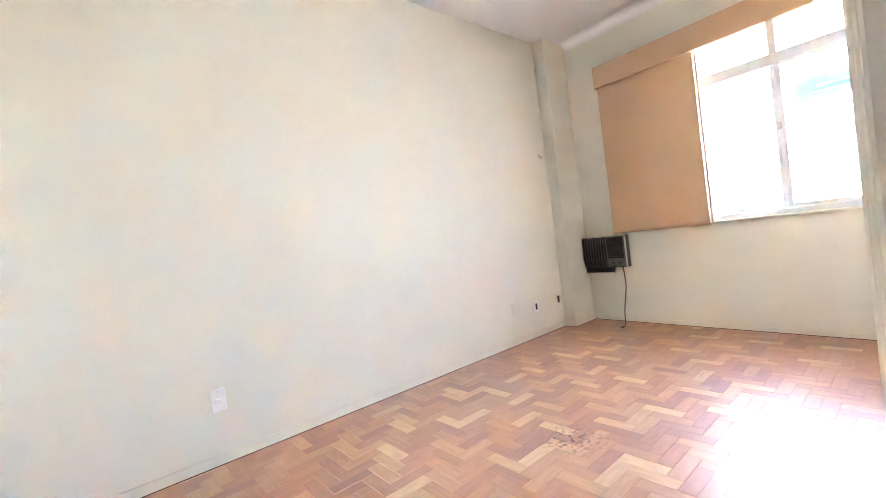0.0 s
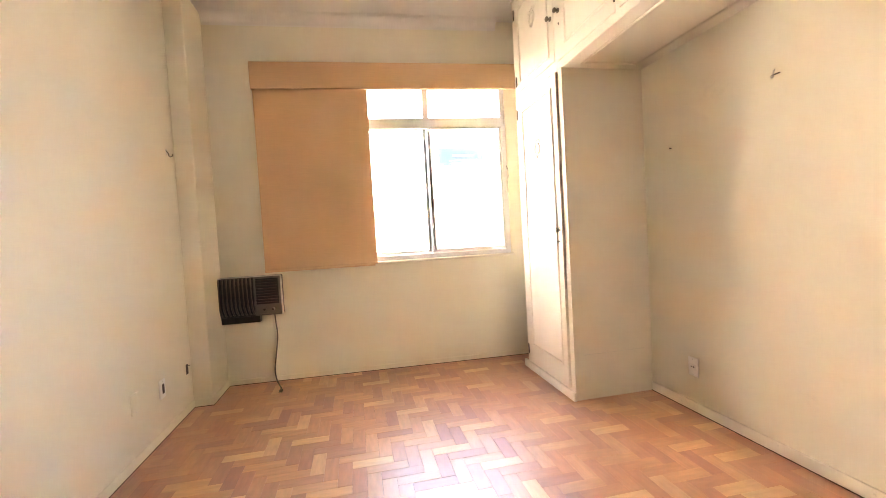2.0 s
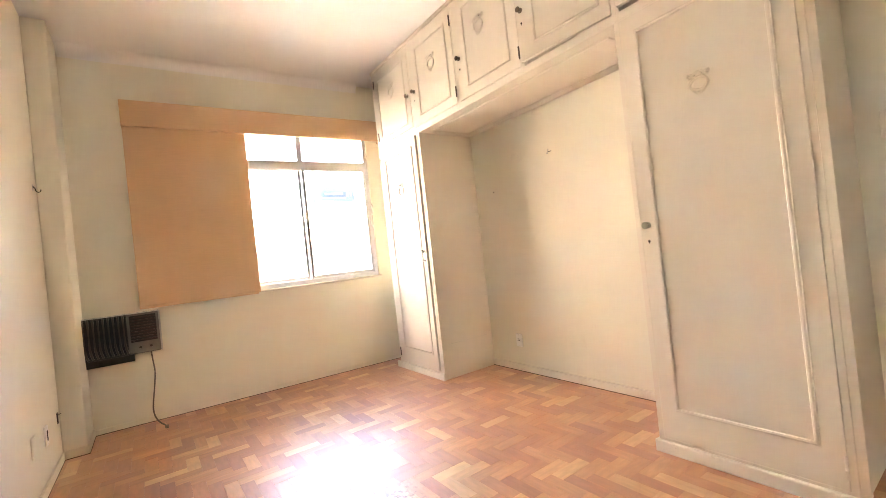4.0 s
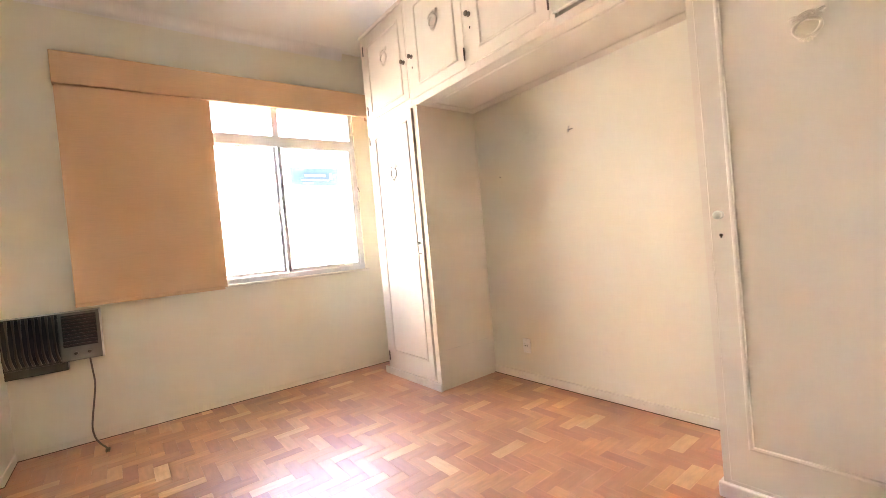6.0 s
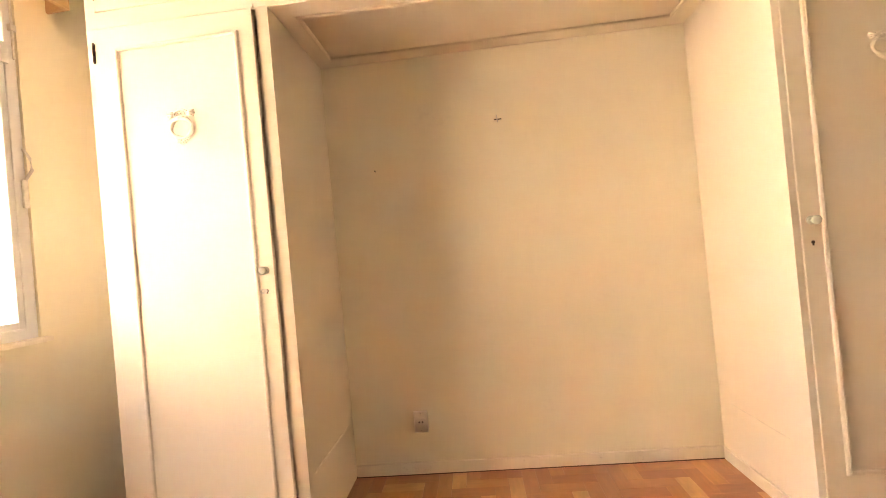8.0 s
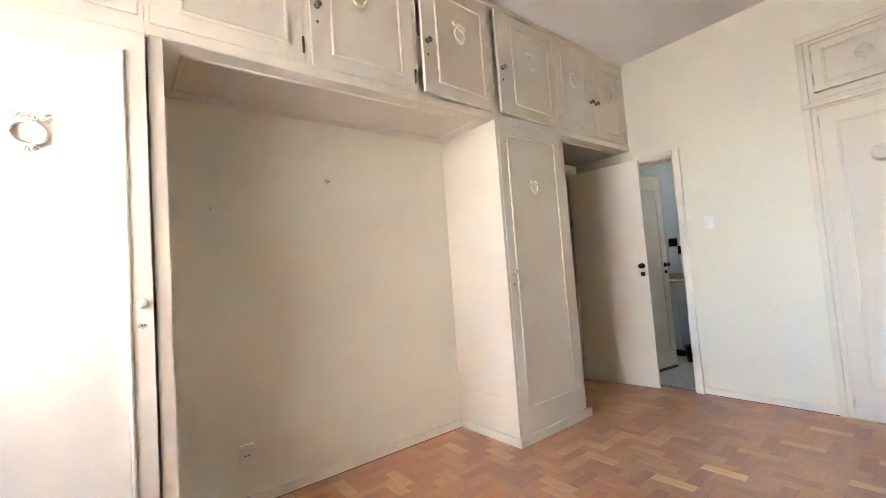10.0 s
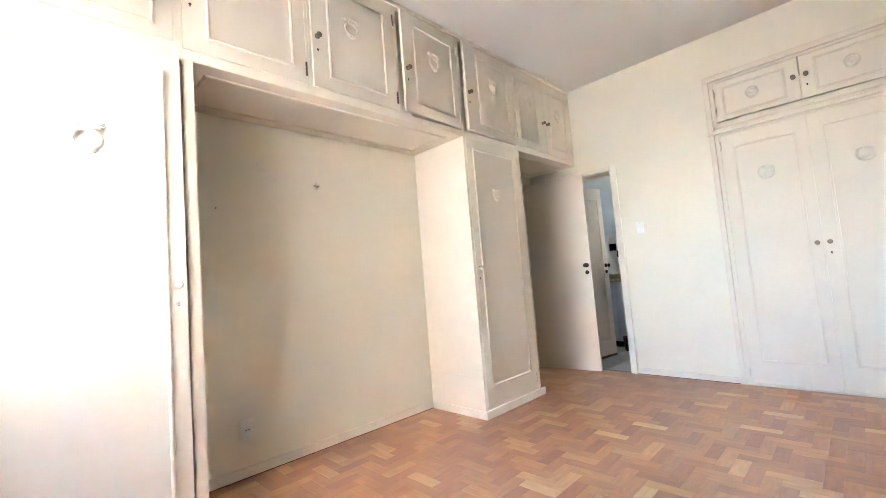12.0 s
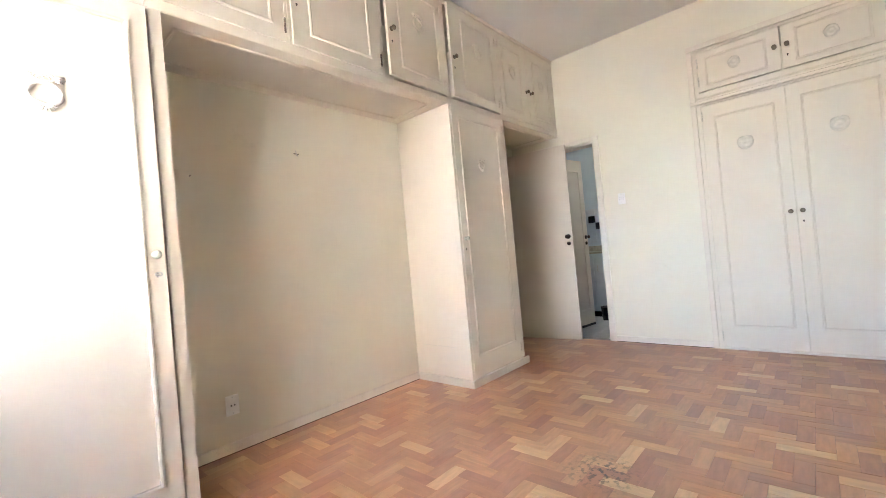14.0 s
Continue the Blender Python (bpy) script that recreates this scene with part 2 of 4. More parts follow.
TILE_W = material("white_glazed_tile", (0.70, 0.74, 0.76), 0.15, vary=0.03, scale=12, bump=0.02)
TILE_B = material("black_glazed_tile", (0.015, 0.015, 0.017), 0.15, vary=0.2, scale=12, bump=0.02)
TILE_F = material("grey_floor_tile", (0.52, 0.53, 0.51), 0.3, vary=0.08, scale=9, bump=0.04)
BATH = material("pale_blue_paint", (0.66, 0.76, 0.81), 0.6, vary=0.03, scale=2, bump=0.05)
GROUT = material("grey_grout", (0.36, 0.36, 0.35), 0.9, vary=0.1, scale=20)
STONE = material("beige_stone_top", (0.50, 0.43, 0.33), 0.35, vary=0.2, scale=25)
# tones of the unseen outside blocks: pale bounces sunlight, grey holds it back
FACADE = material("pale_bounce_stucco", (0.80, 0.78, 0.745), 0.8, vary=0.06, scale=0.5, grain=8, bump=0.2, dist=0.01, dirt=(0.60, 0.57, 0.52), dirt_at=0.66)
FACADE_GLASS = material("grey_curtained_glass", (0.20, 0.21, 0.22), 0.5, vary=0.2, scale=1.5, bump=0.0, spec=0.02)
FACADE_GREY = material("dark_blocker_stucco", (0.19, 0.185, 0.18), 0.85, vary=0.1, scale=0.8)
ASPHALT = material("worn_asphalt", (0.10, 0.10, 0.10), 0.9, vary=0.15, scale=0.4)


# ---- mesh helpers ----
def box(bm, x0, x1, y0, y1, z0, z1, bevel=0.0):
    r = bmesh.ops.create_cube(bm, size=1.0)
    vs = r["verts"]
    bmesh.ops.scale(bm, verts=vs, vec=(abs(x1 - x0), abs(y1 - y0), abs(z1 - z0)))
    bmesh.ops.translate(bm, verts=vs, vec=((x0 + x1) / 2, (y0 + y1) / 2, (z0 + z1) / 2))
    if bevel:
        es = list({e for v in vs for e in v.link_edges})
        bmesh.ops.bevel(bm, geom=es, offset=bevel, segments=2, profile=0.5, affect="EDGES")
    return bm


def cyl(bm, p0, p1, r0, r1=None, seg=20):
    p0, p1 = Vector(p0), Vector(p1)
    d = p1 - p0
    m = Matrix.Translation((p0 + p1) / 2) @ d.to_track_quat("Z", "Y").to_matrix().to_4x4()
    bmesh.ops.create_cone(bm, cap_ends=True, segments=seg, radius1=r0, radius2=r0 if r1 is None else r1, depth=d.length, matrix=m)
    return bm


def ball(bm, c, r, sx=1, sy=1, sz=1, u=16, v=10):
    bmesh.ops.create_uvsphere(bm, u_segments=u, v_segments=v, radius=r, matrix=Matrix.Translation(c) @ Matrix.Diagonal((sx, sy, sz, 1)))
    return bm


def tube(bm, pts, r, seg=8, closed=False):
    """A round bar along a line of points."""
    pts = [Vector(p) for p in pts]
    n = len(pts)
    rings = []
    for i, p in enumerate(pts):
        a = pts[(i - 1) % n] if closed or i > 0 else p
        c = pts[(i + 1) % n] if closed or i < n - 1 else p
        q = (c - a).to_track_quat("Z", "Y")
        rr = r[i] if isinstance(r, (list, tuple)) else r
        rings.append([bm.verts.new(p + q @ Vector((rr * math.cos(k * math.tau / seg), rr * math.sin(k * math.tau / seg), 0))) for k in range(seg)])
    for i in range(n if closed else n - 1):
        a, c = rings[i], rings[(i + 1) % n]
        off = 0
        if closed and i == n - 1:
            off = min(range(seg), key=lambda s: sum((a[k].co - c[(k + s) % seg].co).length for k in range(seg)))
        for k in range(seg):
            bm.faces.new((a[k], a[(k + 1) % seg], c[(k + 1 + off) % seg], c[(k + off) % seg]))
    if not closed:
        bm.faces.new(list(reversed(rings[0])))
        bm.faces.new(rings[-1])
    return bm


def part(name, bm, mat, parent=None, label="", smooth=False, at=None):
    bmesh.ops.recalc_face_normals(bm, faces=bm.faces[:])
    me = bpy.data.meshes.new(name)
    bm.to_mesh(me)
    bm.free()
    me.materials.append(mat)
    if smooth:
        for p in me.polygons:
            p.use_smooth = True
    ob = new(name, me)
    ob.parent = parent
    if at is not None:
        ob.matrix_basis = at
    if label:
        ob["label"] = label
    return ob


def thing(name, at, label, category, group="", kind=""):
    ob = new(name)
    ob.empty_display_size = 0.1
    ob.matrix_basis = at
    return tagged(ob, label, category, group, kind)


def struct(name, bm, mat, label, category="wall"):
    return tagged(part(name, bm, mat), label, category, "", "structure")


B = bmesh.new

# ---- room ----
X0, X1, Y0, Y1, H = 0.13, 5.06, -0.098, 3.10, 3.04
SOF, FRONT = 2.20, 0.49           # soffit of the overhead cabinets, plane of the cabinet fronts
SLANT = Matrix.Translation((5.07, 2.95, 0)) @ Matrix.Rotation(radians(-2.2), 4, "Z") @ Matrix.Translation((-5.07, -2.95, 0))   # the window wall is a little out of square


def skewed(ob):
    ob.matrix_basis = SLANT @ ob.matrix_basis
    return ob


WY0, WY1, WZ0, WZ1 = 0.46, 1.92, 0.955, 2.47   # window opening
DX0, DX1, DH = 0.28, 1.00, 2.10    # entry door opening, in the alcove wall
BY0, BY1, BH = 0.27, 0.875, 2.055  # bathroom door opening, in the back wall
RY0, RY1, RZ1 = 1.80, 3.06, 2.66   # wardrobe recess, in the back wall
T = 0.14

bm = B()
box(bm, X0 - T - 0.7, X1 + 0.2, Y1, Y1 + T, 0, H)
struct("wall_north", bm, PAINT, "cream painted plaster wall with faint stains")
bm = B()
box(bm, 4.67, X1 + 0.06, Y1 - 0.13, Y1, 0, H, 0.008)
struct("wall_pilaster", bm, PAINT, "cream painted pilaster in the corner beside the window")
bm = B()
box(bm, X1, X1 + 0.2, Y0 - T, WY0, 0, H)
box(bm, X1, X1 + 0.2, WY1, Y1, 0, H)
box(bm, X1, X1 + 0.2, WY0, WY1, 0, WZ0)
box(bm, X1, X1 + 0.2, WY0, WY1, WZ1, H)
skewed(struct("wall_east", bm, PAINT, "cream painted wall pierced by a wide window"))
bm = B()
box(bm, X0 - T, DX0, Y0 - T, Y0, 0, H)
box(bm, DX0, DX1, Y0 - T, Y0, DH, H)
box(bm, DX1, X1, Y0 - T, Y0, 0, H)
struct("wall_south", bm, PAINT, "cream painted wall at the back of the alcove")
bm = B()
box(bm, X0 - T, X0, Y0, BY0, 0, H)
box(bm, X0 - T, X0, BY0, BY1, BH, H)
box(bm, X0 - T, X0, BY1, RY0, 0, H)
box(bm, X0 - T, X0, RY0, RY1, RZ1, H)
box(bm, X0 - T, X0, RY1, Y1, 0, H)
struct("wall_west", bm, PAINT, "cream painted wall with bathroom door and built-in wardrobe")
bm = B()
box(bm, X0 - T - 0.7, X1 + 0.2, Y0 - T, Y1 + T, H, H + 0.15)
struct("ceiling", bm, CEIL, "plain white painted ceiling", "ceiling")
bm = B()
arc = [(0.0, 0.0), (0.0, -0.085)] + [(-0.075 + 0.075 * math.cos(a), -0.078 + 0.075 * math.sin(a)) for a in [k * math.pi / 16 for k in range(9)]] + [(-0.085, 0.0)]
ends = [[bm.verts.new((X1 + q, y, H + z)) for q, z in arc] for y in (FRONT + 0.02, Y1 - 0.13)]
for k in range(len(arc)):
    n = (k + 1) % len(arc)
    bm.faces.new((ends[0][k], ends[0][n], ends[1][n], ends[1][k]))
bm.faces.new(ends[0])
bm.faces.new(list(reversed(ends[1])))
skewed(struct("trim_ceiling_cove", bm, CEIL, "white plaster cove between the window wall and the ceiling", "trim"))
# closet behind the wardrobe doors
bm = B()
box(bm, X0 - T - 0.6, X0 - T - 0.55, RY0 - 0.04, RY1 + 0.04, 0, RZ1 + 0.04)
box(bm, X0 - T - 0.55, X0 - T, RY0 - 0.04, RY0, 0, RZ1)
box(bm, X0 - T - 0.55, X0 - T, RY1, RY1 + 0.04, 0, RZ1)
box(bm, X0 - T - 0.55, X0 - T, RY0, RY1, RZ1, RZ1 + 0.04)
box(bm, X0 - T - 0.6, X0 - 0.001, RY0 - 0.04, RY1 + 0.04, -0.12, -0.001)
struct("wall_closet", bm, PAINT, "plain walls of the closet recess")
# corridor outside the entry door
bm = B()
box(bm, -0.6, 1.9, -1.5, -1.4, 0, H)
box(bm, -0.7, -0.6, -1.5, Y0 - T, 0, H)
box(bm, 1.9, 2.0, -1.5, Y0 - T, 0, H)
struct("wall_corridor", bm, PAINT, "plain cream corridor walls beyond the entry door")
bm = B()
box(bm, -0.7, 2.0, -1.5, Y0 - T, H, H + 0.15)
struct("ceiling_corridor", bm, CEIL, "plain white corridor ceiling", "ceiling")
bm = B()
box(bm, -0.7, 2.0, -1.5, Y0 - T, -0.1, -0.004)
struct("floor_corridor", bm, SUBFLOOR, "dark wooden corridor floor", "floor")

# skirting boards
def skirting(name, x0, x1, y0, y1, h=0.062, mat=None):
    bm = B()
    box(bm, x0, x1, y0, y1, 0.0, h, 0.004)
    ob = struct(name, bm, mat or TRIM, "scuffed cream painted skirting board along the wall", "baseboard")
    # brown strip colours in the dirty joint and the shadow line at the wall base
    part("joint_and_shadow_line", box(B(), x0 - 0.0025, x1 + 0.0025, y0 - 0.0025, y1 + 0.0025, 0.0, 0.005), SUBFLOOR, ob, "dark line at the floor: dirty joint and painted wall-base shadow")
    return ob


skirting("baseboard_north", X0 + 0.02, 4.67, Y1 - 0.010, Y1, 0.06, PAINT)
skirting("baseboard_pilaster", 4.66, X1 - 0.015, Y1 - 0.140, Y1 - 0.13, 0.06, PAINT)
skirting("baseboard_pilaster_side", 4.66, 4.67, Y1 - 0.13, Y1 - 0.010, 0.06, PAINT)
skewed(skirting("baseboard_east", X1 - 0.005, X1, Y0 + 0.014, Y1 - 0.144, 0.045, PAINT))
skirting("baseboard_alcove", 1.957, 3.842, Y0, Y0 + 0.014)
skirting("baseboard_gap", 4.63, X1 - 0.014, Y0, Y0 + 0.014)
skirting("baseboard_recess", DX1 + 0.07, 1.21, Y0, Y0 + 0.014)
skirting("baseboard_west", X0, X0 + 0.014, BY1 + 0.06, RY0 - 0.03, 0.06)


# ---- window ----
def build_window():
    w = skewed(thing("window_1", pose(X1 + 0.012, (WY0 + WY1) / 2, WZ0), "white aluminium sliding window with fanlights above", "window", "", "structure"))
    o = (WY0 + WY1) / 2

    def bar(name, y0, y1, z0, z1, x0=0.0, x1=0.05, mat=ALU, label=""):
        bm = B()
        box(bm, x0, x1, y0 - o, y1 - o, z0 - WZ0, z1 - WZ0, 0.003)
        return part(name, bm, mat, w, label)
    mid = 1.185
    bar("bottom_rail", WY0, WY1, WZ0, WZ0 + 0.04)
    bar("top_rail", WY0, WY1, WZ1 - 0.03, WZ1)
    bar("side_frame", WY0, WY0 + 0.042, WZ0, WZ1)
    bar("side_frame", WY1 - 0.03, WY1, WZ0, WZ1)
    bar("transom", WY0 + 0.03, WY1 - 0.03, 2.105, 2.195, -0.006, 0.05)
    for y in (mid,):
        bar("fanlight_mullion", y - 0.026, y + 0.026, 2.18, WZ1 - 0.03, 0.004, 0.045)
    edges = [WY0 + 0.03, mid, WY1 - 0.03]
    bar("sliding_track", WY0 + 0.03, WY1 - 0.03, WZ0 + 0.035, WZ0 + 0.045, 0.004, 0.012)
    for i in range(2):
        a, b = edges[i], edges[i + 1]
        x = 0.008 if i % 2 == 0 else 0.028
        st = 0.034
        for n, y0, y1, z0, z1 in (("sash_stile", a, a + st, WZ0 + 0.045, 2.12), ("sash_stile", b - st, b, WZ0 + 0.045, 2.12), ("sash_rail", a + st, b - st, WZ0 + 0.045, WZ0 + 0.075), ("sash_rail", a + st, b - st, 2.095, 2.12)):
            bar(n, y0, y1, z0, z1, x, x + 0.018)
        p = bar("pane", a + st - 0.003, b - st + 0.003, WZ0 + 0.07, 2.1, x + 0.007, x + 0.011, GLASS)
        p.visible_shadow = False
    for a, b in ((WY0 + 0.03, mid - 0.018), (mid + 0.018, WY1 - 0.03)):
        p = bar("fanlight_pane", a, b, 2.18, WZ1 - 0.03, 0.022, 0.026, GLASS)
        p.visible_shadow = False
    bm = B()
    box(bm, -0.02, 0.004, mid - o - 0.012, mid - o + 0.014, 1.61 - WZ0, 1.66 - WZ0, 0.004)
    cyl(bm, (-0.022, mid - o, 1.62 - WZ0), (-0.022, mid - o + 0.03, 1.60 - WZ0), 0.006, seg=10)
    part("latch", bm, STEEL, w, "small dark metal latch")
    bm = B()
    tube(bm, [(-0.012, WY0 + 0.012 - o, 1.75 - WZ0), (-0.035, WY0 + 0.006 - o, 1.71 - WZ0), (-0.04, WY0 + 0.004 - o, 1.66 - WZ0), (-0.012, WY0 + 0.01 - o, 1.62 - WZ0)], 0.006)
    box(bm, -0.014, 0.0, WY0 - o + 0.002, WY0 - o + 0.022, 1.50 - WZ0, 1.62 - WZ0, 0.003)
    part("fanlight_lever", bm, STEEL, w, "chrome lever of the fanlight", True)
    bm = B()
    cyl(bm, (-0.01, WY0 + 0.014 - o, 2.13 - WZ0), (-0.01, WY0 + 0.014 - o, 2.40 - WZ0), 0.005, seg=8)
    box(bm, -0.02, 0.0, WY0 - o + 0.002, WY0 - o + 0.026, 2.25 - WZ0, 2.28 - WZ0, 0.003)
    part("fanlight_rod", bm, STEEL, w, "thin metal rod")
    bm = B()
    box(bm, -0.05, 0.0, WY0 - o - 0.02, WY1 - o + 0.02, -0.02, 0.0, 0.006)
    part("window_sill", bm, TRIM, w, "white painted sill")


build_window()


def vinyl_material(name, front, through_light):
    """Printed vinyl film: daylight behind it soaks through a little."""
    m = bpy.data.materials.new(name)
    m.use_nodes = True
    nt = m.node_tree
    b = nt.nodes["Principled BSDF"]
    b.inputs["Roughness"].default_value = 0.4
    tl = nt.nodes.new("ShaderNodeBsdfTranslucent")
    mx = nt.nodes.new("ShaderNodeMixShader")
    mx.inputs[0].default_value = 0.5
    nz = nt.nodes.new("ShaderNodeTexNoise")
    nz.inputs["Scale"].default_value = 9.0
    nz.inputs["Detail"].default_value = 4
    for color, socket in ((front, b.inputs["Base Color"]), (through_light, tl.inputs[0])):
        fade = nt.nodes.new("ShaderNodeMixRGB")
        fade.inputs[1].default_value = (*[c * 0.75 for c in color], 1)
        fade.inputs[2].default_value = (*[c * 1.3 for c in color], 1)
        nt.links.new(nz.outputs[0], fade.inputs[0])
        nt.links.new(fade.outputs[0], socket)
    out = nt.nodes["Material Output"]
    nt.links.new(b.outputs[0], mx.inputs[1])
    nt.links.new(tl.outputs[0], mx.inputs[2])
    nt.links.new(mx.outputs[0], out.inputs[0])
    return m


VINYL_BLUE = vinyl_material("blue_vinyl", (0.24, 0.36, 0.56), (0.18, 0.235, 0.34))
VINYL_PALE = vinyl_material("pale_blue_vinyl", (0.50, 0.62, 0.74), (0.60, 0.72, 0.82))
VINYL_WHITE = vinyl_material("white_vinyl", (0.80, 0.81, 0.82), (0.85, 0.86, 0.87))


def window_sticker(z, h, label, solid):
    """A printed sheet stuck on the outer side of the sliding pane, its lettering as bars."""
    st = skewed(thing("window_sticker", pose(X1 + 0.046, 0.858, z), label, "sticker"))
    w = 0.46
    bm = B()
    box(bm, 0.0, 0.0008, -w / 2, w / 2, 0, h)
    part("sheet", bm, VINYL_BLUE if solid else VINYL_WHITE, st)
    if solid:
        bars = ((0.10, -0.10, 0.085, 0.108), (0.13, -0.13, 0.045, 0.060), (-0.135, -0.165, 0.060, 0.125), (-0.175, -0.195, 0.075, 0.11), (0.12, 0.02, 0.022, 0.032))
    else:
        bars = [(0.205 - k * 0.062 + (-0.05 if k > 2 else 0), 0.170 - k * 0.062 + (-0.05 if k > 2 else 0), 0.042 + 0.008 * (k % 2), 0.105) for k in range(6)]
        bars += [(w / 2, -w / 2, 0.0, 0.007), (w / 2, -w / 2, h - 0.007, h), (w / 2, w / 2 - 0.007, 0.007, h - 0.007), (-w / 2 + 0.007, -w / 2, 0.007, h - 0.007)]
    for a, b, c, d in bars:
        bm = B()
        box(bm, -0.0008, 0.0, b, a, c, d)
        part("printed_bar", bm, VINYL_WHITE if solid else VINYL_PALE, st)


window_sticker(1.768, 0.172, "faded blue vinyl sticker with white lettering on the window pane", True)
window_sticker(1.458, 0.145, "white vinyl sticker with blue lettering on the window pane", False)

# roller blind and its pelmet
bl = skewed(thing("blind", pose(5.004, 2.155, 0.93), "tan woven fabric blind drawn over part of the window", "blind"))
bm = B()
box(bm, 0.0, 0.006, -0.448, 0.448, 0.0, 1.50)
part("cloth", bm, BLIND, bl)
bm = B()
box(bm, -0.004, 0.010, -0.45, 0.45, -0.004, 0.022, 0.003)
part("bottom_bar", bm, BLIND, bl)
bm = B()
box(bm, 0.010, 0.016, -0.47, -0.448, 0.01, 1.49)
part("cloth_edge", bm, BLIND, bl, "pale rear edge of the blind")
bm = B()
tube(bm, [(0.02, -0.475, 1.45), (0.021, -0.478, 0.8), (0.02, -0.472, 0.1), (0.014, -0.486, 0.1), (0.015, -0.488, 0.8), (0.016, -0.486, 1.45)], 0.0022, 6)
part("pull_cord", bm, PLASTIC, bl, "thin white pull cord", True)
pel = skewed(thing("pelmet", pose(5.01, 1.46, 2.41), "tan fabric-covered pelmet box above the window", "pelmet"))
bm = B()
box(bm, -0.062, -0.04, -1.145, 1.145, 0.0, 0.215, 0.003)
part("front_board", bm, BLIND, pel)
bm = B()
box(bm, -0.04, 0.05, -1.145, 1.145, 0.20, 0.215, 0.003)
part("top_board", bm, BLIND, pel)
for s in (-1, 1):
    bm = B()
    box(bm, -0.04, 0.05, s * 1.145 - (0.014 if s > 0 else 0), s * 1.145 + (0.014 if s < 0 else 0), 0.0, 0.20, 0.003)
    part("end_board", bm, BLIND, pel)


# ---- cabinets ----
def ornament(bm, cx, cz, w=0.105, h=0.145, y=0.0, d=0.009):
    """An oval wreath with a wide ribbon cartouche above and a spray of leaves below, in low relief."""
    rx, ry = w * 0.43, h * 0.27
    cz = cz - h * 0.05

    def loop(ax, az, px, pz, r, n=20, tilt=0.0):
        pts = []
        for k in range(n):
            a = k * math.tau / n
            u, v = px * math.cos(a), pz * math.sin(a)
            pts.append((ax + u * math.cos(tilt) - v * math.sin(tilt), y + d * 0.45, az + u * math.sin(tilt) + v * math.cos(tilt)))
        tube(bm, pts, r, 7, True)
    tube(bm, [(cx + rx * math.cos(a), y + d * 0.4, cz + ry * math.sin(a)) for a in [k * math.tau / 32 for k in range(32)]], [w * (0.070 + 0.016 * math.sin(4 * k * math.tau / 32)) for k in range(32)], 8, True)
    top = cz + ry + h * 0.12
    loop(cx, top, w * 0.27, h * 0.115, w * 0.045, 24)
    loop(cx - w * 0.07, top, w * 0.10, h * 0.055, w * 0.032, 14, 0.6)
    loop(cx + w * 0.09, top, w * 0.10, h * 0.055, w * 0.032, 14, -0.6)
    for s in (-1, 1):
        for q, g in ((0.06, 0.54), (0.0, 0.58), (-0.06, 0.50)):
            tube(bm, [(cx + s * w * 0.26, y + d * 0.4, top + h * q * 0.5), (cx + s * w * 0.40, y + d * 0.6, top + h * q), (cx + s * w * g, y + d * 0.25, top + h * q * 1.5)], [w * 0.045, w * 0.05, w * 0.02], 6)
        for g, q in ((0.14, 0.17), (0.25, 0.11), (0.33, 0.04)):
            tube(bm, [(cx + s * w * 0.04, y + d * 0.3, cz - ry), (cx + s * w * g * 0.6, y + d * 0.7, cz - ry - h * q * 0.6), (cx + s * w * g, y + d * 0.25, cz - ry - h * q)], [w * 0.03, w * 0.045, w * 0.012], 6)
    tube(bm, [(cx, y + d * 0.3, cz - ry), (cx, y + d * 0.7, cz - ry - h * 0.12), (cx, y + d * 0.25, cz - ry - h * 0.2)], [w * 0.03, w * 0.05, w * 0.014], 6)
    for k in range(4):
        ball(bm, (cx + w * (k - 1.5) * 0.085, y + d * 0.4, cz + ry * 0.83), w * 0.022, 1, 1, 1, 8, 6)
    return bm


def rosette(bm, cx, cz, r, y, shield=False):
    """A worn medallion in low relief: round, or a shield with a flat top."""
    def edge(q, a):
        u, v = math.cos(a), math.sin(a)
        if not shield:
            return cx + r * q * 0.9 * (1 + 0.04 * math.sin(6 * a)) * u, cz + r * q * v
        w = 1.0 - 0.30 * max(0.0, -v) ** 2
        return cx + r * q * w * math.copysign(abs(u) ** 0.6, u), cz + r * q * (math.copysign(abs(v) ** 0.7, v) * (0.9 if v > 0 else 1.1))
    n = 28
    rings = []
    for q, h in ((1.0, 0.0), (0.93, 0.0028), (0.80, 0.0030), (0.72, 0.0012), (0.55, 0.0014), (0.45, 0.0034), (0.28, 0.0036), (0.16, 0.0018)):
        ring = []
        for k in range(n):
            x, z = edge(q, k * math.tau / n)
            ring.append(bm.verts.new((x, y + h, z)))
        rings.append(ring)
    for a, c in zip(rings, rings[1:]):
        for k in range(n):
            bm.faces.new((a[k], a[(k + 1) % n], c[(k + 1) % n], c[k]))
    bm.faces.new(rings[-1])
    return bm


def beading(bm, x0, x1, z0, z1, y, w=0.010, d=0.0095):
    """A half-round bead in a rectangle, mitred at the corners, on a face looking along +y."""
    prof = [(-w, 0), (-w * 0.7, d * 0.75), (0, d), (w * 0.7, d * 0.75), (w, 0)]
    rings = []
    for cx, cz, sx, sz in ((x0, z0, 1, 1), (x1, z0, -1, 1), (x1, z1, -1, -1), (x0, z1, 1, -1)):
        rings.append([bm.verts.new((cx + sx * o, y + q, cz + sz * o)) for o, q in prof])
    for i in range(4):
        a, c = rings[i], rings[(i + 1) % 4]
        for k in range(len(prof) - 1):
            bm.faces.new((a[k], a[k + 1], c[k + 1], c[k]))
    return bm


